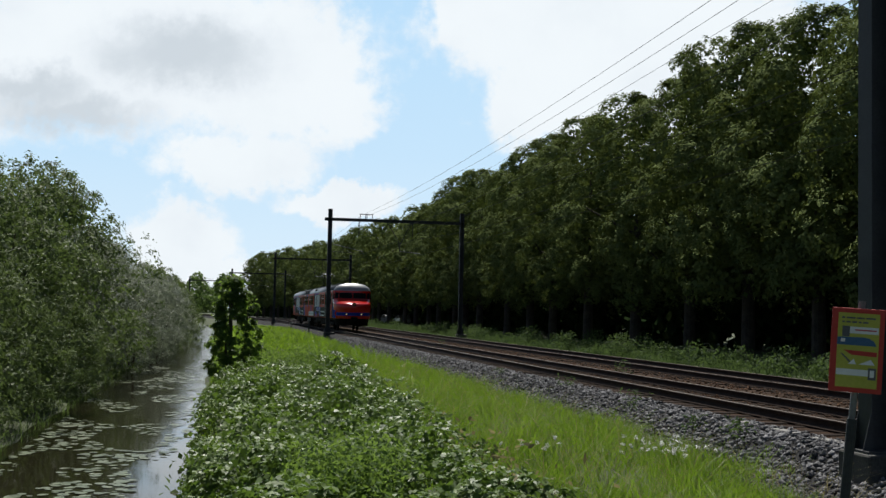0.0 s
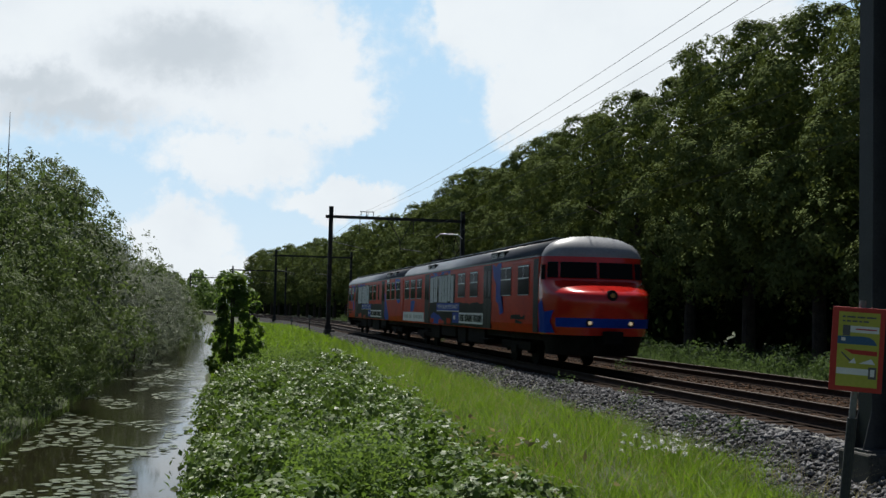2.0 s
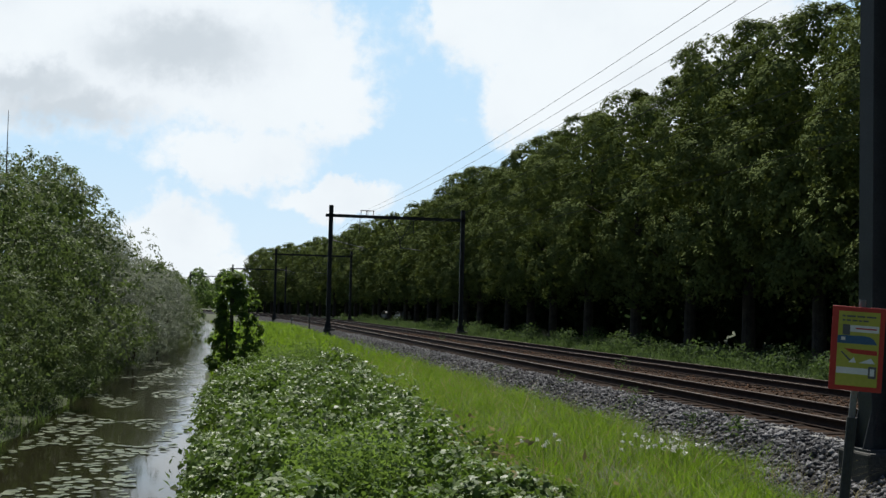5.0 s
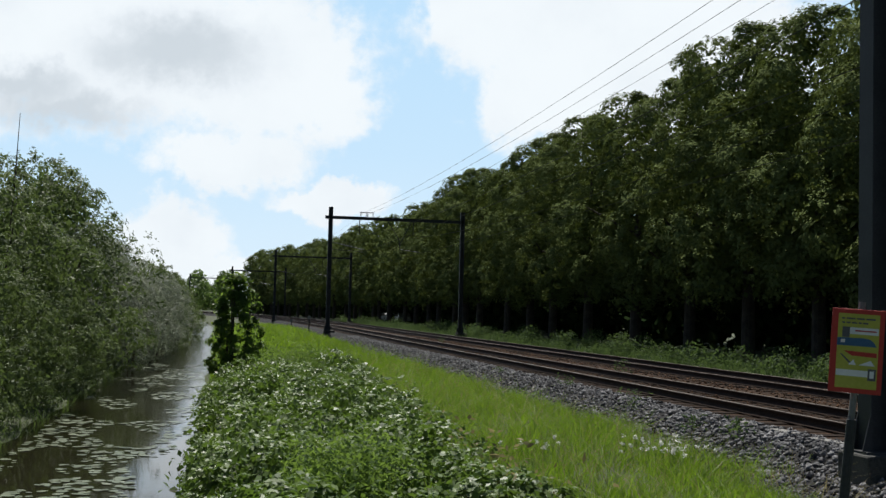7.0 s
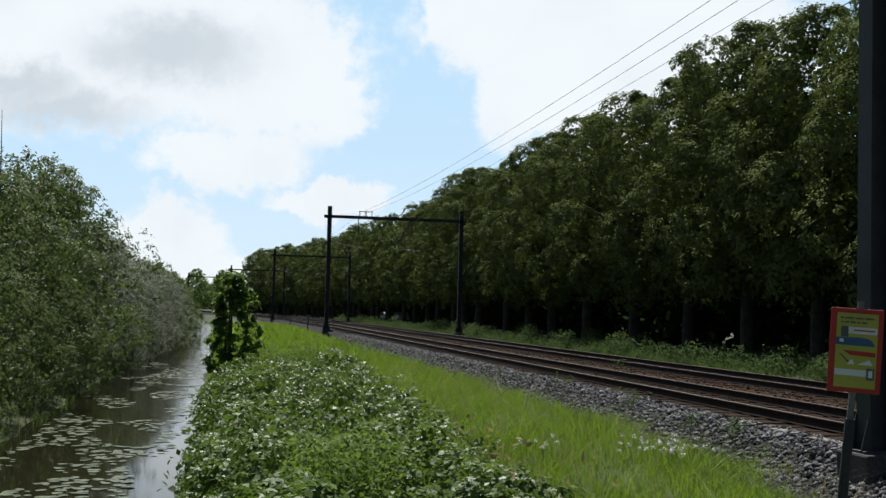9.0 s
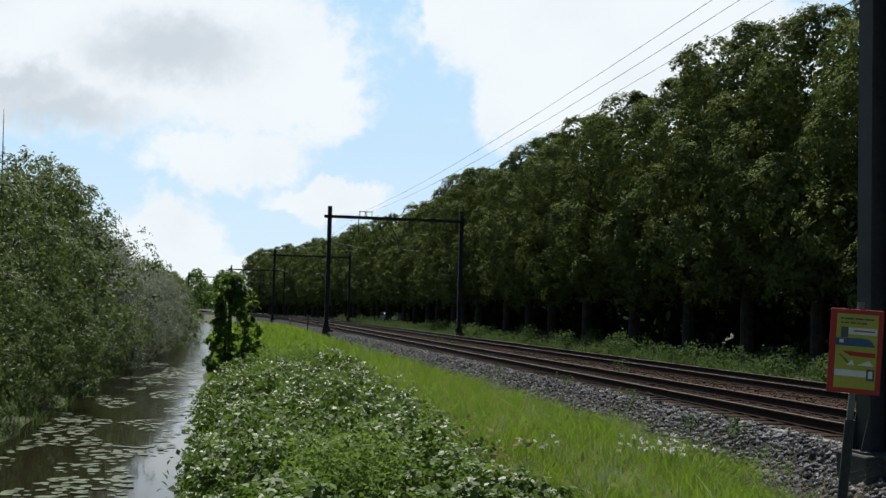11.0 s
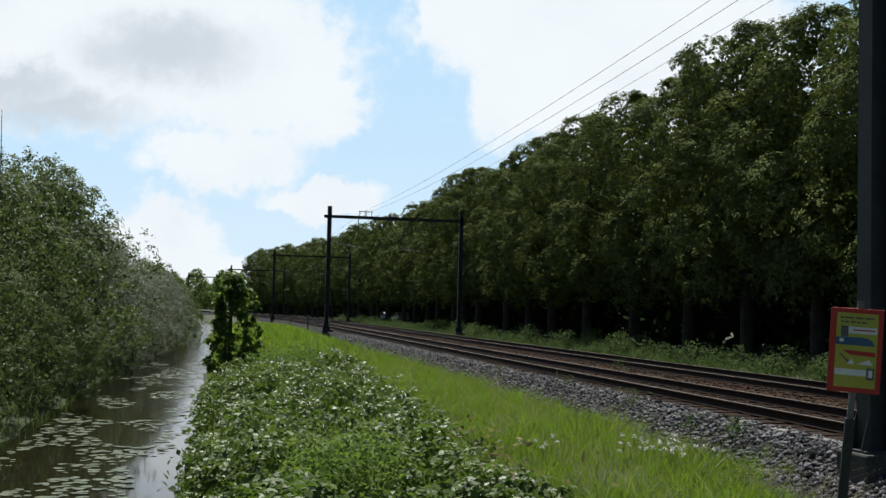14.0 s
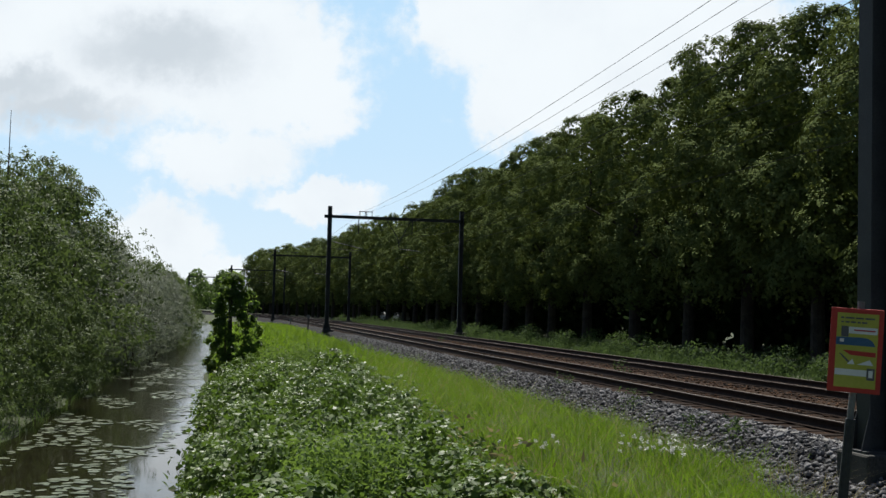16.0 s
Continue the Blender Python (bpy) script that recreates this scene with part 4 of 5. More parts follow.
def bush(name, h, rad, n_lumps, n_leaves, ln, wd, mat, seed, label, category="bush", group="", droop=0.5, stems=4, lump=3.0, core=7, head=0.24):
    """A many-stemmed shrub, leafy down to the ground."""
    root = tagged(new(name), label, category, group)
    r = np.random.default_rng(seed)
    for k in range(stems):
        a, l = r.uniform(0, 6.28), rad * r.uniform(0.2, 0.6)
        part("stem", rods(((0.2 * math.cos(a), 0.2 * math.sin(a), -0.5), (l * math.cos(a), l * math.sin(a), h * r.uniform(0.6, 0.85)), 0.06, 0.015), seg=6), M_BARK, root)
    k = np.arange(n_lumps)
    t = (k + r.uniform(0, 1, n_lumps)) / n_lumps
    env = rad * np.interp(t, (0, 0.3, 0.65, 0.88, 1.0), (0.85, 1.0, 0.85, 0.5, 0.12))
    a = k * 2.39996 + r.normal(0, 0.5, n_lumps)
    q = env * np.sqrt(r.uniform(0.3, 1.0, n_lumps))
    c = np.stack([q * np.cos(a), q * np.sin(a), t * (h - 0.5) + 0.15], 1)
    rr = r.uniform(0.55, 1.2, n_lumps) * rad / lump
    ways = np.stack([np.cos(a), np.sin(a), 0.2 + t], 1)
    heads = max(4, n_leaves // (n_lumps * 24))
    pts, out = boughs(c, ways, rr, heads, 24, 0.95, head)
    v, f = leaves(pts, out, ln, wd, droop=droop, loose=0.5)
    inner, way = clumps(c * np.array([0.8, 0.8, 0.97]), rr * 0.9, n_leaves // core, 0.3)
    v2, f2 = leaves(inner, way, ln * 1.4, wd * 2.4, loose=0.5)
    v, f = np.concatenate([v, v2]), np.concatenate([f, f2 + len(v)])
    ob = new("foliage", mesh_arrays("foliage", v, f, mat))
    ob.parent = root
    return root


WILLOWS = []
SILVER = [bush("willow_bush", 5.2, 2.6, 40, 17000, 0.11, 0.045, M_SILVER, 50 + i, "pale silver-leaved willow bush arching over the water", group="willow bushes", lump=2.5) for i in range(2)]
SILVER[0].matrix_basis, SILVER[1].matrix_basis = pose(-4.6, 52.5, -1.0) @ Matrix.Diagonal((0.9, 0.9, 0.9, 1)), pose(-5.0, 46.5, -1.0, 0, 0, 80) @ Matrix.Diagonal((0.95, 0.95, 0.95, 1))
KINDS = [bush("willow_bush", 5.2, 2.6, 40, 18000, 0.115, 0.05, M_WILLOW, 40 + i, "silvery green willow bush leaning over the ditch", group="willow bushes", lump=2.5) for i in range(3)]


DISTANT = [bush("willow_bush", 5.2, 2.6, 44, 4800, 0.27, 0.1, M_WILLOW, 46 + i, "green willow bush along the ditch, three of them added out of view", group="willow bushes", lump=2.5, head=0.3) for i in range(2)]


def willows():
    # The last three are added out of view, to darken the train side's reflections.
    spots = [(-6.4, 21.5, 0.97, 0), (-7.6, 27, 1.06, 0), (-5.6, 29, 0.95, 0), (-7.0, 34, 1.14, 0), (-5.4, 37, 1.1, 0), (-4.9, 43, 0.96, 0), (-7.2, 44, 1.15, 0), (-4.5, 50, 0.85, 0), (-6.8, 55, 1.1, 0),
             (-4.4, 58, 0.9, 0), (-4.0, 68, 0.9, 0), (-7.5, 66, 1.0, 0), (-4.0, 80, 0.9, 0), (-4.0, 95, 0.85, 0), (-4.2, 110, 0.9, 0), (-10.5, 24, 1.2, 0), (-10.0, 34, 1.3, 0),
             (-4.7, 24.5, 0.6, 0), (-4.2, 33, 0.5, 0), (-4.4, 28, 0.45, 0), (-4.6, 20, 0.5, 0), (-4.4, 18.2, 0.42, 0), (-3.3, 47, 0.62, 0.5), (-2.9, 56, 0.68, 0.4), (-3.0, 70, 0.7, 0.3), (-2.9, 86, 0.75, 0.2), (-5.2, 126, 1.1, 0), (-5.5, 142, 1.2, 0), (-5.2, 158, 1.25, 0), (-5.8, 176, 1.35, 0), (-5.4, 196, 1.4, 0), (-6.2, 218, 1.5, 0), (-5.6, 242, 1.5, 0), (-6.4, 266, 1.6, 0), (-7.5, 14, 1.1, 0), (-8.0, 7, 1.1, 0), (-8, 0, 1.1, 0)]
    taken = 0
    for i, (x, y, s, up) in enumerate(spots):
        m = pose(x + float(bend(y)), y, up + (-0.75 if x < -4.6 else -1.0), 0, 0, random.uniform(0, 360)) @ Matrix.Diagonal((s, s, s, 1))
        if i < 3:
            KINDS[i].matrix_basis = m
            WILLOWS.append((KINDS[i], m))
        else:
            stock = DISTANT if y > 75 or y < 15 or x < -9 else SILVER if 41 < y and x > -6 else KINDS
            if stock is DISTANT and taken < 2:
                DISTANT[taken].matrix_basis = m
                taken += 1
            else:
                WILLOWS.append((copy_thing(stock[i % len(stock)], m), m))


willows()
SAPLING = bush("alder_sapling", 3.35, 0.66, 60, 7400, 0.1, 0.08, M_ALDER, 61, "young leafy green alder on the ditch bank", "tree", droop=0.3, stems=4, lump=3.4, core=60, head=0.12)
SAPLING.matrix_basis = pose(0.45, 33.0, -0.85)


ALDER = bush("alder_tree", 6.9, 1.7, 44, 7200, 0.17, 0.13, M_SHRUB, 71, "dark green alder standing behind the willow bushes", "tree", droop=0.3, stems=3, lump=2.6, core=8, head=0.26)
ALDER.matrix_basis = pose(-6.4, 46.5, -0.6)


# ---- low plants ----
def mound(x, y):
    """Height of the bramble thicket above the ground."""
    x, y = np.asarray(x), np.asarray(y)
    w = np.interp(y, (6, 12, 20, 29, 34), (3.1, 3.1, 3.4, 4.1, 3.0)) + 0.35 * np.sin(y * 1.3) + 0.2 * np.sin(y * 3.1)
    a = np.clip((x + 0.35) / 0.8, 0, 1) * np.clip((w - x) / 0.8, 0, 1) * np.clip((34 - y) / 3.0, 0, 1) * (1 - 0.9 * np.exp(-((x - 1.25) / 0.65) ** 2 - ((y - 11.3) / 1.5) ** 2))
    return 0.72 * np.sqrt(a) * (0.75 + 0.3 * np.sin(x * 2.1 + 1) * np.sin(y * 0.9) + 0.2 * np.sin(x * 4.7 + y * 2.3) + 0.2 * np.sin(x * 7.9 + 1.5 * np.sin(y * 3.0)) * np.sin(y * 6.3 + x * 1.7))


def brambles():
    """Arching sprays of flat leaflets over a dark tangle."""
    n = 950
    y = 7.5 + 26 * rng.uniform(0, 1, n) ** 1.2
    x = rng.uniform(-0.6, 4.4, n)
    top = mound(x, y)
    k = top > 0.1
    x, y, top = x[k], y[k], top[k]
    n = len(x)
    r = rng.uniform(0.16, 0.4, n) * np.clip(top * 2.2, 0.4, 1)
    c = np.stack([x, y, ground_z(x, y) + top * rng.uniform(0.75, 1.15, n) - r * 0.7], 1)
    sprays_each, per = 13, 7
    d = unit(rng.normal(0, 0.75, (n, sprays_each, 3)) + np.array([0, 0, 0.75]))
    sc = (c[:, None] + d * r[:, None, None] * rng.uniform(0.75, 1.15, (n, sprays_each, 1))).reshape(-1, 3)
    up = unit(d.reshape(-1, 3) * 0.8 + np.array([0, 0, 0.45]) + rng.normal(0, 0.25, sc.shape))
    w = unit(np.cross(np.repeat(up[:, None], per, 1), rng.normal(0, 1, (len(sc), per, 3))))
    pts = sc[:, None] + w * rng.uniform(0.01, 0.1, (len(sc), per, 1))
    v, q = leaves(pts.reshape(-1, 3), np.repeat(up, per, 0), 0.072, 0.057, droop=0.18, loose=0.25)
    low = np.repeat(c, 9, 0) + rng.normal(0, 0.16, (n * 9, 3)) * np.array([1, 1, 0.6]) - np.array([0, 0, 0.1])
    low[:, 2] = np.maximum(low[:, 2], ground_z(low[:, 0], low[:, 1]) + 0.02)
    v2, q2 = leaves(low, rng.normal(0, 0.6, low.shape) + np.array([0, 0, 0.6]), 0.12, 0.09, droop=0.2, loose=0.4)
    tagged(new("bramble_thicket", mesh_arrays("bramble_thicket", np.concatenate([v, v2]), np.concatenate([q, q2 + len(v)]), M_BRAMBLE)),
           "low bramble thicket with glossy leaves on the bank", "brambles", kind="stuff")
    # dry canes with withered leaves at the thicket's edge
    ps = []
    for cx, cy, m in ((3.15, 12.6, 60), (2.9, 10.8, 40), (3.3, 15.5, 40)):
        ps.append(np.stack([rng.normal(cx, 0.22, m), rng.normal(cy, 0.5, m), rng.uniform(-0.35, 0.15, m)], 1))
    ps = np.concatenate(ps)
    v, q = leaves(ps, rng.normal(0, 0.6, ps.shape) + np.array([0, 0, 0.5]), 0.1, 0.05, droop=0.5, loose=0.5)
    tagged(new("withered_leaves", mesh_arrays("withered_leaves", v, q, M_HAY)), "withered brown leaves at the bramble edge", "leaves", kind="stuff")


brambles()


def herb_patch(name, n, spots, h, ln, wd, mat, label):
    """Upright leafy stalks round some spots (x, y, radius)."""
    i = rng.integers(0, len(spots), n)
    sp = np.array(spots, float)[i]
    a, r = rng.uniform(0, 6.28, n), np.sqrt(rng.uniform(0, 1, n))
    x, y = sp[:, 0] + sp[:, 2] * r * np.cos(a), sp[:, 1] + sp[:, 2] * 1.6 * r * np.sin(a)
    per = 15
    hh = h * rng.uniform(0.6, 1.15, n) * (1.1 - 0.4 * r)
    base = np.stack([x, y, ground_z(x, y)], 1)
    lean = np.stack([rng.normal(0, 0.12, n), rng.normal(0, 0.12, n), np.ones(n)], 1)
    t = np.linspace(0.25, 1.0, per)[None, :, None]
    pts = (base[:, None] + lean[:, None] * hh[:, None, None] * t).reshape(-1, 3)
    out = rng.normal(0, 0.5, pts.shape) + np.array([0, 0, 0.6])
    v, q = leaves(pts, out, ln, wd, droop=0.15, loose=0.4)
    return tagged(new(name, mesh_arrays(name, v, q, mat)), label, "weeds", kind="stuff")


herb_patch("nettle_patch", 1500, ((1.3, 10.8, 0.5), (1.1, 11.8, 0.45), (1.55, 11.4, 0.4), (0.95, 10.4, 0.35)), 0.85, 0.06, 0.026, M_FRESH, "fresh green nettles at the thicket's edge")
herb_patch("nettle_patch", 1300, ((0.9, 24, 0.5), (1.2, 33, 0.9), (2.6, 36, 0.9), (1.0, 39, 0.9)), 0.95, 0.075, 0.034, M_FRESH, "tall green weeds beyond the brambles")


def blades(n, xr, yr, h, w, mat, name, label, power=1.0, lean=0.35, keep=None):
    """Upright grass blades: two quads each, bent over at the top."""
    y = yr[0] + (yr[1] - yr[0]) * rng.uniform(0, 1, n) ** power
    x = rng.uniform(*xr, n)
    if keep is not None:
        k = keep(x, y)
        x, y = x[k], y[k]
    n = len(x)
    x = x + bend(y)
    g = np.stack([x, y, ground_z(x, y) - 0.02], 1)
    a = rng.uniform(0, 2 * math.pi, n)
    side = np.stack([np.cos(a), np.sin(a), np.zeros(n)], 1)
    ln = np.stack([rng.normal(0, lean, n), rng.normal(0, lean, n), np.ones(n)], 1)
    tuft = 0.85 + 0.4 * np.sin(x * 4.3 + 2 * np.sin(y * 1.9)) * np.sin(y * 3.7 + np.sin(x * 2.9))
    hh = (h * rng.uniform(0.45, 1.2, n) * tuft)[:, None]
    ww = (w * rng.uniform(0.6, 1.3, n))[:, None]
    grow = np.clip(y / 30.0, 1, 4)[:, None]
    mid = g + ln * hh * 0.55
    tipp = g + ln * np.array([1.9, 1.9, 1.0]) * hh
    v = np.stack([g - side * ww * grow, g + side * ww * grow, mid - side * ww * grow * 0.8, mid + side * ww * grow * 0.8, tipp - side * ww * 0.15, tipp + side * ww * 0.15], 1).reshape(-1, 3)
    b = np.arange(n)[:, None] * 6
    q = np.concatenate([b + np.array([0, 1, 3, 2]), b + np.array([2, 3, 5, 4])], 0)
    return tagged(new(name, mesh_arrays(name, v, q, mat)), label, "grass", kind="stuff")


def patchy(x, y):
    return (np.sin(x * 3.1 + np.sin(y * 1.7)) * np.sin(y * 1.3 + np.sin(x * 2.3)) + rng.uniform(-1.1, 1.1, len(x)) > -0.45) & (mound(x, y) < 0.3) & ((x < 6.4) | (y > 14.0))


blades(135000, (-0.2, 7.5), (8, 45), 0.3, 0.0042, M_GRASS, "meadow_grass", "bright green meadow grass beside the track", 1.35, keep=patchy)
blades(15000, (2.5, 7.7), (8, 36), 0.46, 0.0045, M_GRASS, "tall_grass", "tall seeding grass tufts beside the track", 1.3, 0.4, keep=lambda x, y: (np.sin(x * 2.3) * np.sin(y * 1.1 + x) > 0.25) & (mound(x, y) < 0.2) & ((x < 6.3) | (y > 14.2)))
blades(26000, (-0.2, 7.9), (40, 130), 0.36, 0.009, M_GRASS, "far_meadow_grass", "bright green meadow grass beside the track", 1.2)
# Verge grass takes the duller nettle colour to carry the trees' part shade.
blades(17000, (17.2, 21.0), (20, 140), 0.5, 0.013, M_NETTLE, "shade_toned_verge_grass", "green grass verge, the trees' part shade in its colour", 1.2)
blades(3500, (-5.0, -3.4), (12, 60), 0.4, 0.007, M_SHRUB, "bank_grass", "long grass on the ditch bank", 1.4)
blades(2600, (2.8, 7.3), (8, 40), 0.55, 0.003, M_HAY, "dry_grass", "dry straw-coloured grass stalks", 1.3, 0.5)


def weeds():
    """Leafy weeds along the far side of the line."""
    c, rr = [], []
    for k in range(330):
        y = 22 + 150 * random.random() ** 1.5
        x = random.uniform(17.8, 20.5)
        h = random.uniform(0.3, 0.85) * random.choice((0.8, 1.0, 1.45))
        c.append((x + float(bend(y)), y, -0.45 + h * 0.5))
        rr.append(h * 0.62)
    pts, out = clumps(np.array(c), np.array(rr), 42000, 0.3)
    v, q = leaves(pts, out * np.array([1, 1, 0.5]) + np.array([0, 0, 0.4]), 0.15, 0.06, 0.1, loose=0.8)
    tagged(new("verge_weeds", mesh_arrays("verge_weeds", v, q, M_NETTLE)), "tall leafy weeds along the far verge", "weeds", kind="stuff")


weeds()


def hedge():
    """The undergrowth that closes the view; its leaves are coloured for the avenue's shade."""
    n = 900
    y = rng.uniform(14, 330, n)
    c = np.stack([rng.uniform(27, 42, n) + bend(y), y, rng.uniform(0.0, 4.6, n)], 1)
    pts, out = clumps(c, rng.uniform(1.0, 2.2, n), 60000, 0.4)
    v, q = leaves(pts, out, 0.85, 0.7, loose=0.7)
    tagged(new("undergrowth", mesh_arrays("undergrowth", v, q, M_SHADE)), "undergrowth behind the avenue trees, its shade in the leaf colour", "undergrowth", kind="stuff")


hedge()


def far_woods():
    """A clump of tall trees far down the line."""
    n = 200
    y = rng.uniform(440, 540, n)
    x = rng.uniform(-34, 8, n)
    c = np.stack([x, y, rng.uniform(0, 1, n) * (11 + 3.5 * np.sin(x * 0.5))], 1)
    pts, out = clumps(c, rng.uniform(1.6, 3.4, n), 26000, 0.5)
    v, q = leaves(pts, out, 1.0, 0.8, loose=0.6)
    tagged(new("far_woods", mesh_arrays("far_woods", v, q, M_SHRUB)), "distant clump of green trees", "woods", kind="stuff")


far_woods()


def lilies():
    """Floating pads, each a disc with a notch."""
    vs, fs = [], []
    n = 0
    for k in range(3000):
        y = 11 + 40 * random.random() ** 1.3
        x = random.uniform(-3.3, -0.35)
        if noise.noise((x * 0.9, y * 0.35, 3.0)) < (-0.02 if x > -2.4 else 0.04):
            continue
        r, a0 = random.uniform(0.04, 0.1), random.uniform(0, 6.28)
        t = random.gauss(0, 0.03), random.gauss(0, 0.03)
        ring = [(x + 0.15 * r * math.cos(a0), y + 0.15 * r * math.sin(a0), -0.99)]
        for i in range(9):
            a = a0 + 0.25 + (6.28 - 0.5) * i / 8
            dx, dy = r * math.cos(a), r * math.sin(a)
            ring.append((x + dx, y + dy, -0.988 + dx * t[0] + dy * t[1]))
        vs += ring
        for i in range(1, 9, 2):
            fs.append((n, n + i, n + i + 1, min(n + i + 2, n + 9)) if i < 8 else (n, n + i, n + i + 1, n + i + 1))
        n += 10
    fs = [f for f in fs if len(set(f)) == 4]
    tagged(new("lily_pads", mesh_arrays("lily_pads", vs, fs, M_LILY)), "floating water lily pads on the ditch", "lily pads", kind="stuff")


lilies()


def white_flowers():
    """Small white flower heads on thin stalks in the grass."""
    for cx, cy, n in ((5.9, 14.7, 24), (5.65, 14.2, 12), (4.2, 14.6, 8)):
        r = random.Random(n)
        plant = tagged(new("white_flower"), "small white-flowering weed in the meadow grass", "flower", "white flowers")
        plant.location = (cx, cy, -0.55)
        for k in range(n):
            x, y, h = r.gauss(0, 0.28), r.gauss(0, 0.3), r.uniform(0.3, 0.46)
            st = part("stalk", rods(((x * 0.8, y * 0.8, 0), (x, y, h), 0.003), seg=4), M_GRASS, plant)
            d = np.array([(x, y, h)]) + rng.normal(0, 0.012, (14, 3))
            v, q = leaves(d, np.tile((0, -0.3, 1.0), (14, 1)), 0.03, 0.022, loose=0.7)
            ob = new("blossom", mesh_arrays("blossom", v, q, M_PETAL))
            ob.parent = plant


white_flowers()
tagged(new("cable_cover", bm_mesh("cable_cover", boxes(((-0.09, -0.35, -0.04), (0.09, 0.35, 0.03)), bevel=0.012), M_PALE)), "pale concrete cable cover lying on the ballast", "cable cover", "cable covers").matrix_basis = pose(8.5, 16.4, -0.19, 0, 0, 2)
for y, r in ((17.7, -3), (15.15, 4)):
    copy_thing(bpy.data.objects["cable_cover"], pose(8.5, y, -0.19, 0, 0, r))


def dead_shoot():
    """A bare shoot that stands over the willows."""
    root = tagged(new("bare_shoot"), "thin bare shoot standing above the willow bushes", "shoot")
    root.location = (-5.25, 29.5, -0.8)
    part("stem", rods(((0, 0, 0), (0.05, 0, 5.0), 0.03, 0.018), ((0.05, 0, 5.0), (0.02, 0, 6.9), 0.018, 0.006), seg=6), M_BARK, root)
    r = random.Random(4)
    for k in range(26):
        z, a, l = 4.6 + 0.055 * k, r.uniform(0, 6.28), 0.5 - 0.017 * k
        part("twig", rods(((0.04, 0, z), (0.04 + l * math.cos(a), l * math.sin(a), z + l * 0.25), 0.009, 0.003), seg=4), M_BARK, root)
    return root


SHOOT = dead_shoot()


def ballast_weed(x, y, h, n):
    """A small weed rooted in the ballast."""
    root = tagged(new("ballast_weed"), "small green weed growing in the ballast", "weed", "ballast weeds")
    root.location = (x, y, -0.3)
    part("stalk", rods(((0, 0, -0.1), (0.03, 0, h), 0.008, 0.003), seg=5), M_BARK, root)
    p = np.stack([rng.normal(0, h * 0.28, n), rng.normal(0, h * 0.28, n), rng.uniform(0.05, h, n)], 1)
    v, q = leaves(p, rng.normal(0, 0.5, (n, 3)) + np.array([0, 0, 0.7]), 0.09, 0.035, droop=0.1, loose=0.4)
    ob = new("foliage", mesh_arrays("foliage", v, q, M_NETTLE))
    ob.parent = root


for wx, wy, wh, wn in ((8.25, 27.0, 0.38, 60), (7.95, 21.5, 0.4, 70), (12.0, 33.5, 0.5, 90), (8.1, 33.0, 0.25, 40), (7.6, 16.2, 0.35, 80), (7.4, 17.4, 0.3, 60), (11.9, 62.0, 0.5, 60)):
    ballast_weed(wx, wy, wh, wn)


def parked_car(x, y, turn, paint, label):
    """A car glimpsed beyond the avenue."""
    root = tagged(new("parked_car"), label, "car", "parked cars")
    root.matrix_basis = pose(x, y, -0.3, 0, 0, turn)
    body = prism([(-2.1, 0.35), (2.1, 0.35), (2.15, 0.75), (1.3, 0.9), (0.75, 1.38), (-1.1, 1.42), (-1.85, 0.95), (-2.15, 0.85)], -0.85, 0.85, "x")
    part("body", body, paint, root)
    part("window", prism([(1.1, 0.93), (0.68, 1.33), (-1.0, 1.36), (-1.6, 0.96)], -0.865, 0.865, "x"), M_GLASS, root)
    for a in (-1.3, 1.3):
        for b in (-0.8, 0.8):
            w = part("wheel", rods(((b - 0.1, a, 0.32), (b + 0.1, a, 0.32), 0.32), seg=16), M_UNDER, root)
            part("rim", rods(((b - 0.11, a, 0.32), (b + 0.11, a, 0.32), 0.19), seg=12), M_FRAME, w)


parked_car(26.4, 168.0, 3, M_FRAME, "silver car parked beyond the avenue trees")
parked_car(25.5, 176.0, 5, M_GALV, "pale grey car parked beyond the avenue trees")


def loose_stones():
    """The ballast stones that lie nearest, one by one."""
    shapes = []
    for k in range(7):
        bm = bmesh.new()
        bmesh.ops.create_icosphere(bm, subdivisions=1, radius=0.055)
        r = random.Random(k)
        for v in bm.verts:
            v.co = Vector((v.co.x * r.uniform(0.8, 1.3), v.co.y * r.uniform(0.7, 1.2), v.co.z * r.uniform(0.5, 0.85)))
        shapes.append(bm_mesh("stone", bm, M_STONE))
    bed = bpy.data.objects["ballast_shoulder"]
    xs, zs = zip(*SHOULDER)
    for k in range(280):
        x, y = random.uniform(6.95, 8.55), random.uniform(13.6, 19.5)
        ob = new("stone", shapes[k % 7])
        ob.parent = bed
        s = random.uniform(0.6, 1.25)
        ob.matrix_basis = pose(x, y, float(np.interp(x, xs, zs)) + 0.03, random.uniform(-30, 30), random.uniform(-30, 30), random.uniform(0, 360)) @ Matrix.Diagonal((s, s, s, 1))


def one_stone_mat():
    m, nt, b, _ = node_mat("single_grey_stone")
    g = nt.nodes.new("ShaderNodeObjectInfo")
    r = ramp(nt, g.outputs["Random"], ((0.0, (0.03, 0.03, 0.033)), (1.0, (0.2, 0.198, 0.205))))
    n = add(nt, "ShaderNodeTexNoise", Scale=60.0, Detail=3.0)
    bp = add(nt, "ShaderNodeBump", Strength=0.5, Distance=0.01)
    nt.links.new(n.outputs[0], bp.inputs["Height"])
    nt.links.new(bp.outputs[0], b.inputs["Normal"])
    nt.links.new(r.outputs[0], b.inputs["Base Color"])
    b.inputs["Roughness"].default_value = 0.9
    return m


M_STONE = one_stone_mat()
loose_stones()


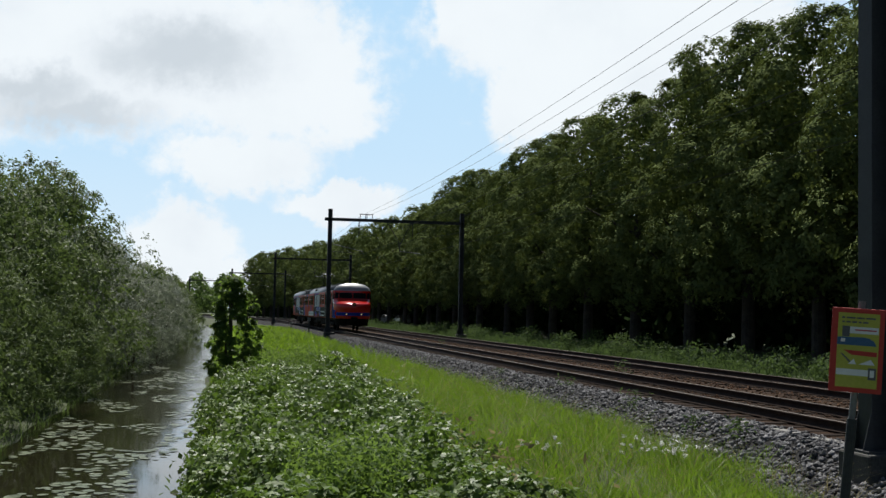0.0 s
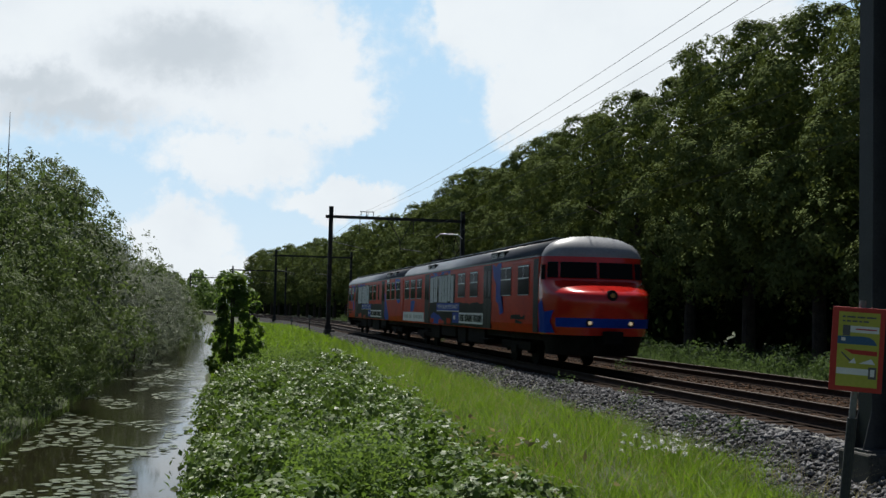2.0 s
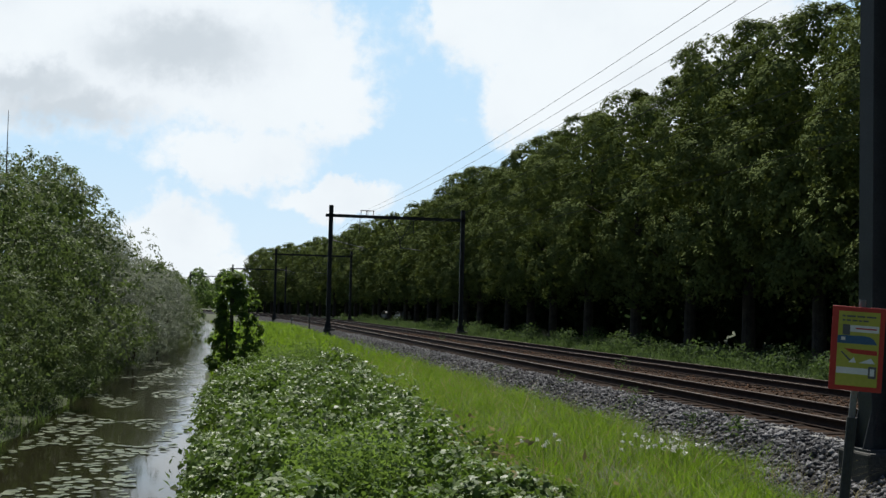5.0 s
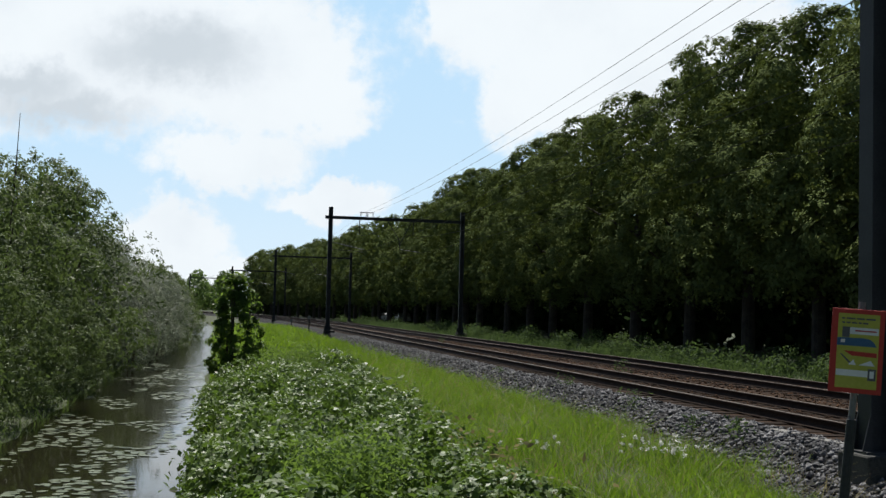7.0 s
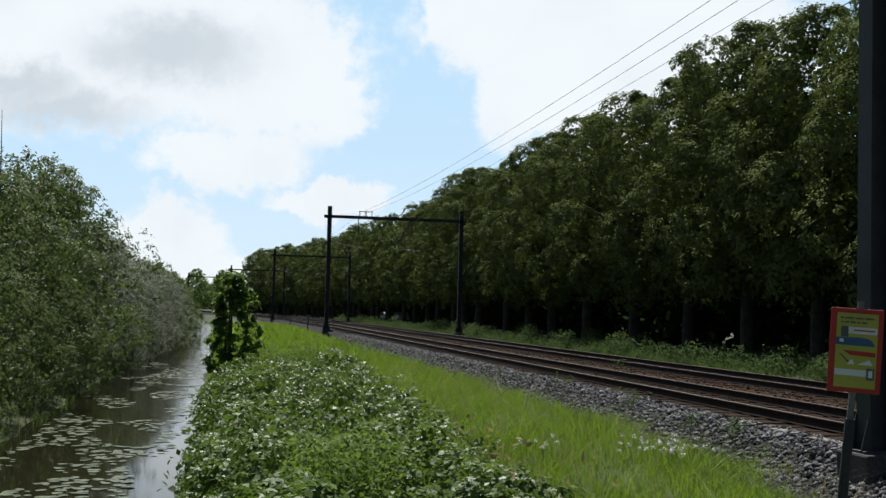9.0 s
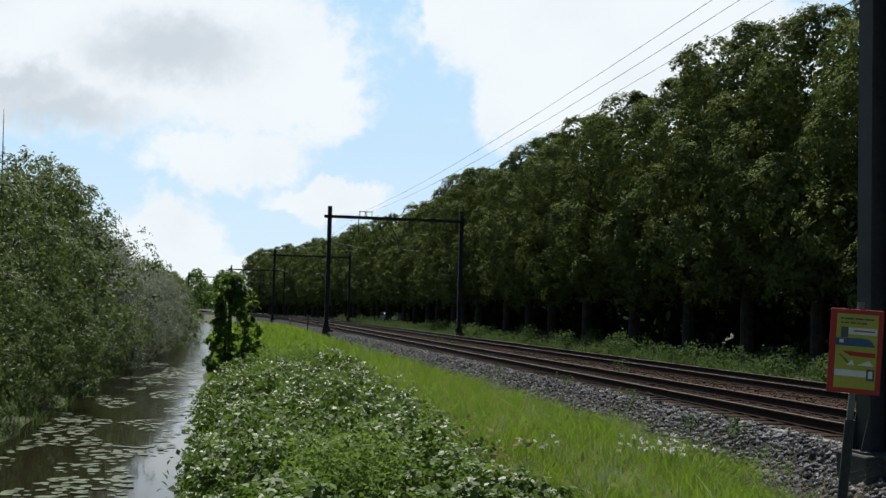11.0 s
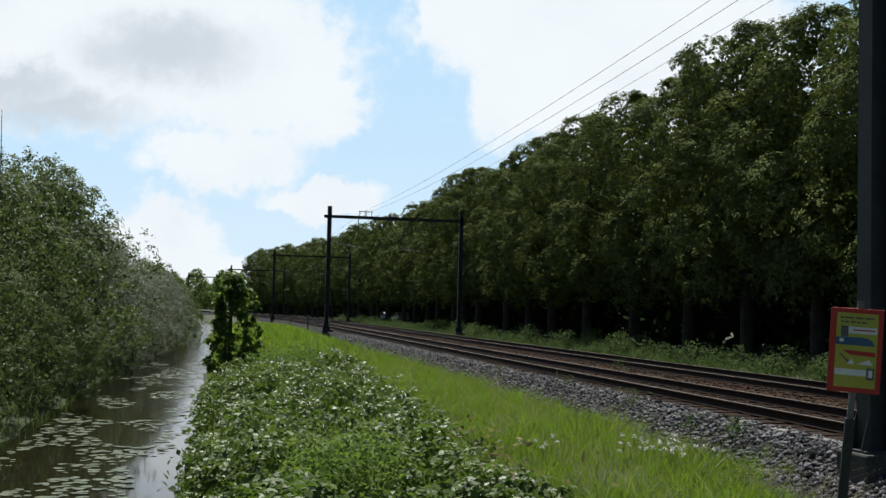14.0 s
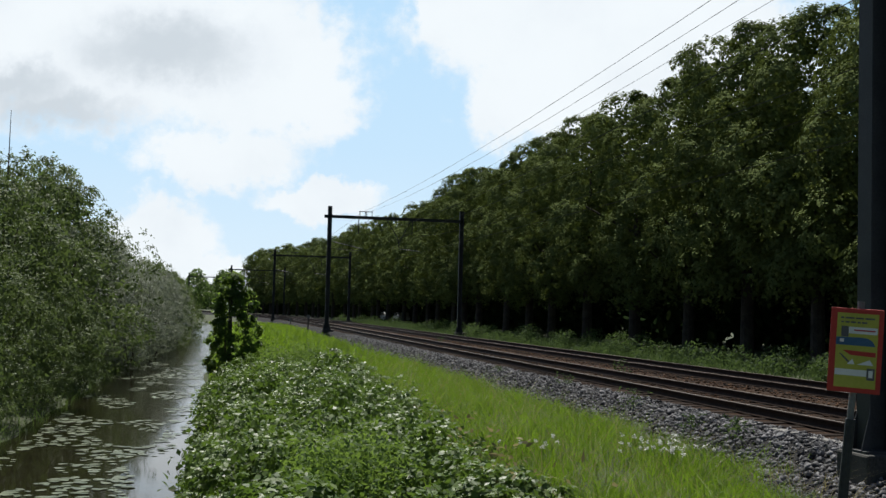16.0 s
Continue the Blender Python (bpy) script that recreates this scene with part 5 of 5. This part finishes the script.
# ---- warning sign on a leaning post ----
def warning_sign():
    M_SRED = solid("sign_red", (0.42, 0.025, 0.02), (0.52, 0.04, 0.03), 0.5, scale=6, bump=0.05)
    M_SYEL = solid("sign_yellow_green", (0.42, 0.42, 0.05), (0.52, 0.5, 0.08), 0.5, scale=6, bump=0.05)
    M_SBLUE = solid("sign_blue", (0.03, 0.1, 0.22), (0.05, 0.14, 0.28), 0.5, scale=6, bump=0.0)
    M_SGREY = solid("sign_grey", (0.08, 0.08, 0.09), (0.13, 0.13, 0.14), 0.5, scale=6, bump=0.0)
    root = tagged(new("warning_sign"), "red-framed yellow railway warning sign on a leaning grey post", "warning sign")
    # local x to the right, z up, the face looks along -y
    W, H = 0.365, 0.61
    part("board", boxes(((-W / 2, 0, -H / 2), (W / 2, 0.012, H / 2)), bevel=0.004), M_SRED, root, "red sign board with rim")
    part("face", boxes(((-W / 2 + 0.045, -0.003, -H / 2 + 0.035), (W / 2 - 0.035, 0.0, H / 2 - 0.035))), M_SYEL, root, "yellow-green printed face")

    def flat(name, mat, pts, d):
        bm = bmesh.new()
        bmesh.ops.triangulate(bm, faces=[bm.faces.new([bm.verts.new((x * W / 2, -0.003 - d, z * H / 2)) for x, z in pts])])
        bmesh.ops.recalc_face_normals(bm, faces=bm.faces)
        return part(name, bm, mat, root)

    def bar(name, mat, x0, x1, z0, z1, d=0.002):
        return flat(name, mat, ((x0, z0), (x1, z0), (x1, z1), (x0, z1)), d)
    x = -0.62
    for w in (0.12, 0.34, 0.3, 0.36):
        bar("lettering_bar", M_SGREY, x, x + w, 0.75, 0.79)
        x += w + 0.05
    x = -0.6
    for w in (0.1, 0.16, 0.2, 0.12, 0.2):
        bar("lettering_bar", M_SGREY, x, x + w, 0.65, 0.69)
        x += w + 0.05
    bar("pictogram_post", M_SGREY, -0.58, -0.3, 0.32, 0.57)
    bar("white_band", M_WHITE, -0.3, 0.78, 0.4, 0.56)
    bar("lettering_bar", M_SRED, -0.1, 0.7, 0.47, 0.5, 0.004)
    flat("pictogram_train", M_SBLUE, ((-0.76, 0.12), (-0.76, 0.3), (-0.5, 0.31), (-0.2, 0.31), (0.2, 0.32), (0.45, 0.3), (0.62, 0.24), (0.74, 0.12)), 0.002)
    bar("pictogram_train_window", M_WHITE, -0.62, -0.46, 0.19, 0.27, 0.004)
    flat("red_wedge", M_SRED, ((-0.5, 0.0), (0.76, -0.02), (0.76, -0.13), (-0.18, -0.11)), 0.002)
    flat("pictogram_barrier", M_SGREY, ((-0.62, -0.08), (-0.55, -0.08), (-0.12, -0.31), (-0.2, -0.33)), 0.002)
    flat("white_patch", M_WHITE, ((-0.3, -0.33), (-0.1, -0.2), (0.0, -0.33)), 0.003)
    flat("white_patch", M_WHITE, ((0.08, -0.33), (0.55, -0.2), (0.7, -0.33)), 0.003)
    bar("white_band", M_WHITE, -0.74, 0.5, -0.6, -0.45)
    bar("phone_symbol", M_SGREY, 0.46, 0.76, -0.68, -0.4, 0.004)
    bar("phone_screen", M_WHITE, 0.53, 0.69, -0.62, -0.45, 0.006)
    part("post", rods(((0.02, 0.045, 0.36), (-0.012, 0.045, -0.62), 0.024), seg=12), M_GALV, root, "grey tubular post")
    part("post_sleeve", rods(((-0.006, 0.045, -0.5), (-0.05, 0.045, -1.75), 0.036), seg=12), M_MAST, root, "dark green post sleeve")
    for z in (0.2, -0.2):
        part("clamp", boxes(((-0.06, 0.012, z - 0.015), (0.08, 0.075, z + 0.015)), bevel=0.003), M_GALV, root)
    root.matrix_basis = SIGN_POSE
    return root


SIGN_POSE = pose(4.564, 7.754, 1.296, 0, 3.0, -31.0)
warning_sign()

# ---- clouds: a far backdrop of sky that drifts slowly ----
def cloud_mat():
    m, nt, b, out = node_mat("cloudy_sky")
    nt.nodes.remove(b)
    tc = nt.nodes.new("ShaderNodeTexCoord")
    L = nt.links.new

    def math_node(op, a, c=None, d=None, clamp=False):
        n = nt.nodes.new("ShaderNodeMath")
        n.operation, n.use_clamp = op, clamp
        for i, v in enumerate((a, c, d)):
            if v is None:
                continue
            if isinstance(v, (int, float)):
                n.inputs[i].default_value = v
            else:
                L(v, n.inputs[i])
        return n.outputs[0]
    warp = add(nt, "ShaderNodeTexNoise", Scale=0.011, Detail=5.0, Roughness=0.62)
    L(tc.outputs["Object"], warp.inputs["Vector"])
    wv = nt.nodes.new("ShaderNodeVectorMath")
    wv.operation = "MULTIPLY_ADD"
    wv.inputs[1].default_value = (150, 150, 0)
    L(warp.outputs["Color"], wv.inputs[0])
    L(tc.outputs["Object"], wv.inputs[2])
    sp = nt.nodes.new("ShaderNodeSeparateXYZ")
    L(wv.outputs[0], sp.inputs[0])

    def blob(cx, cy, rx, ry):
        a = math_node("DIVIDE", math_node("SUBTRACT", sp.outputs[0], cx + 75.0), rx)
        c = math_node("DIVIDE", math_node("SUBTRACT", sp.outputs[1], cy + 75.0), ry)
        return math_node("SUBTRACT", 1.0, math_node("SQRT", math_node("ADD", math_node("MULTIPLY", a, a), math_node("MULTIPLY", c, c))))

    def union(items):
        o = blob(*items[0])
        for it in items[1:]:
            o = math_node("SMOOTH_MAX", o, blob(*it), 0.25)
        return o
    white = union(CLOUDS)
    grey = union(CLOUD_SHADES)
    fine = add(nt, "ShaderNodeTexNoise", Scale=0.02, Detail=6.0, Roughness=0.6)
    L(tc.outputs["Object"], fine.inputs["Vector"])
    fz = math_node("MULTIPLY_ADD", fine.outputs[0], 0.7, -0.35)
    wide = add(nt, "ShaderNodeTexNoise", Scale=0.0042, Detail=5.0, Roughness=0.55)
    L(tc.outputs["Object"], wide.inputs["Vector"])
    soft = math_node("MULTIPLY_ADD", wide.outputs[0], 1.8, -1.42)
    mask = nt.nodes.new("ShaderNodeMapRange")
    mask.interpolation_type = "SMOOTHSTEP"
    mask.inputs[1].default_value, mask.inputs[2].default_value = -0.2, 0.3
    L(math_node("ADD", white, fz), mask.inputs[0])
    gm = nt.nodes.new("ShaderNodeMapRange")
    gm.interpolation_type = "SMOOTHSTEP"
    gm.inputs[1].default_value, gm.inputs[2].default_value = -0.75, 0.75
    L(math_node("SMOOTH_MAX", math_node("MULTIPLY_ADD", fz, 0.12, grey), soft, 0.2), gm.inputs[0])
    spz = nt.nodes.new("ShaderNodeSeparateXYZ")
    L(tc.outputs["Object"], spz.inputs[0])
    up = nt.nodes.new("ShaderNodeMapRange")
    up.inputs[1].default_value, up.inputs[2].default_value = -100.0, 650.0
    L(spz.outputs[1], up.inputs[0])
    blue = ramp(nt, up.outputs[0], ((0.0, (0.75, 0.88, 0.97)), (0.4, (0.6, 0.8, 0.97)), (1.0, (0.5, 0.74, 0.96))))
    tone = ramp(nt, gm.outputs[0], ((0.0, (0.92, 0.955, 0.97)), (0.35, (0.85, 0.89, 0.92)), (1.0, (0.65, 0.7, 0.74))))
    mx = nt.nodes.new("ShaderNodeMix")
    mx.data_type = "RGBA"
    L(mask.outputs[0], mx.inputs[0])
    L(blue.outputs[0], mx.inputs[6])
    L(tone.outputs[0], mx.inputs[7])
    em = nt.nodes.new("ShaderNodeEmission")
    L(mx.outputs[2], em.inputs[0])
    em.inputs[1].default_value = 0.81
    L(em.outputs[0], out.inputs["Surface"])
    return m


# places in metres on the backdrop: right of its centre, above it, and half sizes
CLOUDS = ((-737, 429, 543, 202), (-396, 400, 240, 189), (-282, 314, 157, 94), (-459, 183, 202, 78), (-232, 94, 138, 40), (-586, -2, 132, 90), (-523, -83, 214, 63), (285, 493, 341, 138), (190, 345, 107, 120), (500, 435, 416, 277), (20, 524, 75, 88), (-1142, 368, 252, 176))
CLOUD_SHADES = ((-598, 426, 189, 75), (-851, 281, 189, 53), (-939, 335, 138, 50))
SKY_FAR = 2600.0
axis = Vector((math.sin(radians(10.85)), math.cos(radians(10.85)), 0))
bm = bmesh.new()
bmesh.ops.create_grid(bm, x_segments=2, y_segments=2, size=1.0, matrix=Matrix.Diagonal((1900, 900, 1, 1)))
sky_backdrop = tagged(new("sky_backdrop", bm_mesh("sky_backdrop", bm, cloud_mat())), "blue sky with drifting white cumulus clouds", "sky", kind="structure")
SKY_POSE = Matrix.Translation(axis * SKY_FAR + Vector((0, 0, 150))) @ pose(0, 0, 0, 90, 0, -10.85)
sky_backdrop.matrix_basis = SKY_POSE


# ---- what moves ----
SPEED, PASS = 28.995, 112.29   # metres a second; where the gap between the cars is at the start


def motions():
    walk(train, [(0.5 * k, pose(NEAR, PASS - SPEED * 0.5 * k, 0)) for k in range(33)])
    right = SKY_POSE.to_3x3() @ Vector((1, 0, 0))
    walk(sky_backdrop, [(t, Matrix.Translation(right * (-2.7 * t)) @ SKY_POSE) for t in (0.0, 4.0, 8.0, 12.0, 16.0)])
    for i, (ob, m) in enumerate(WILLOWS[:10]):
        rr = random.Random(i)
        rows = []
        for k in range(17):
            a, b = rr.gauss(0, 0.7), rr.gauss(0, 0.5)
            rows.append((float(k), pose(*m.translation, a, b, 0) @ Matrix.LocRotScale(None, m.to_quaternion(), None)))
        walk(ob, rows)
    rr = random.Random(77)
    walk(SAPLING, [(float(k), pose(0.45, 33.0, -0.75, rr.gauss(0, 0.6), rr.gauss(0, 0.6), 0)) for k in range(17)])
    walk(SHOOT, [(0.5 * k, pose(-5.25, 29.5, -0.8, rr.gauss(0, 0.8), rr.gauss(0, 1.1), 0)) for k in range(33)])


motions()
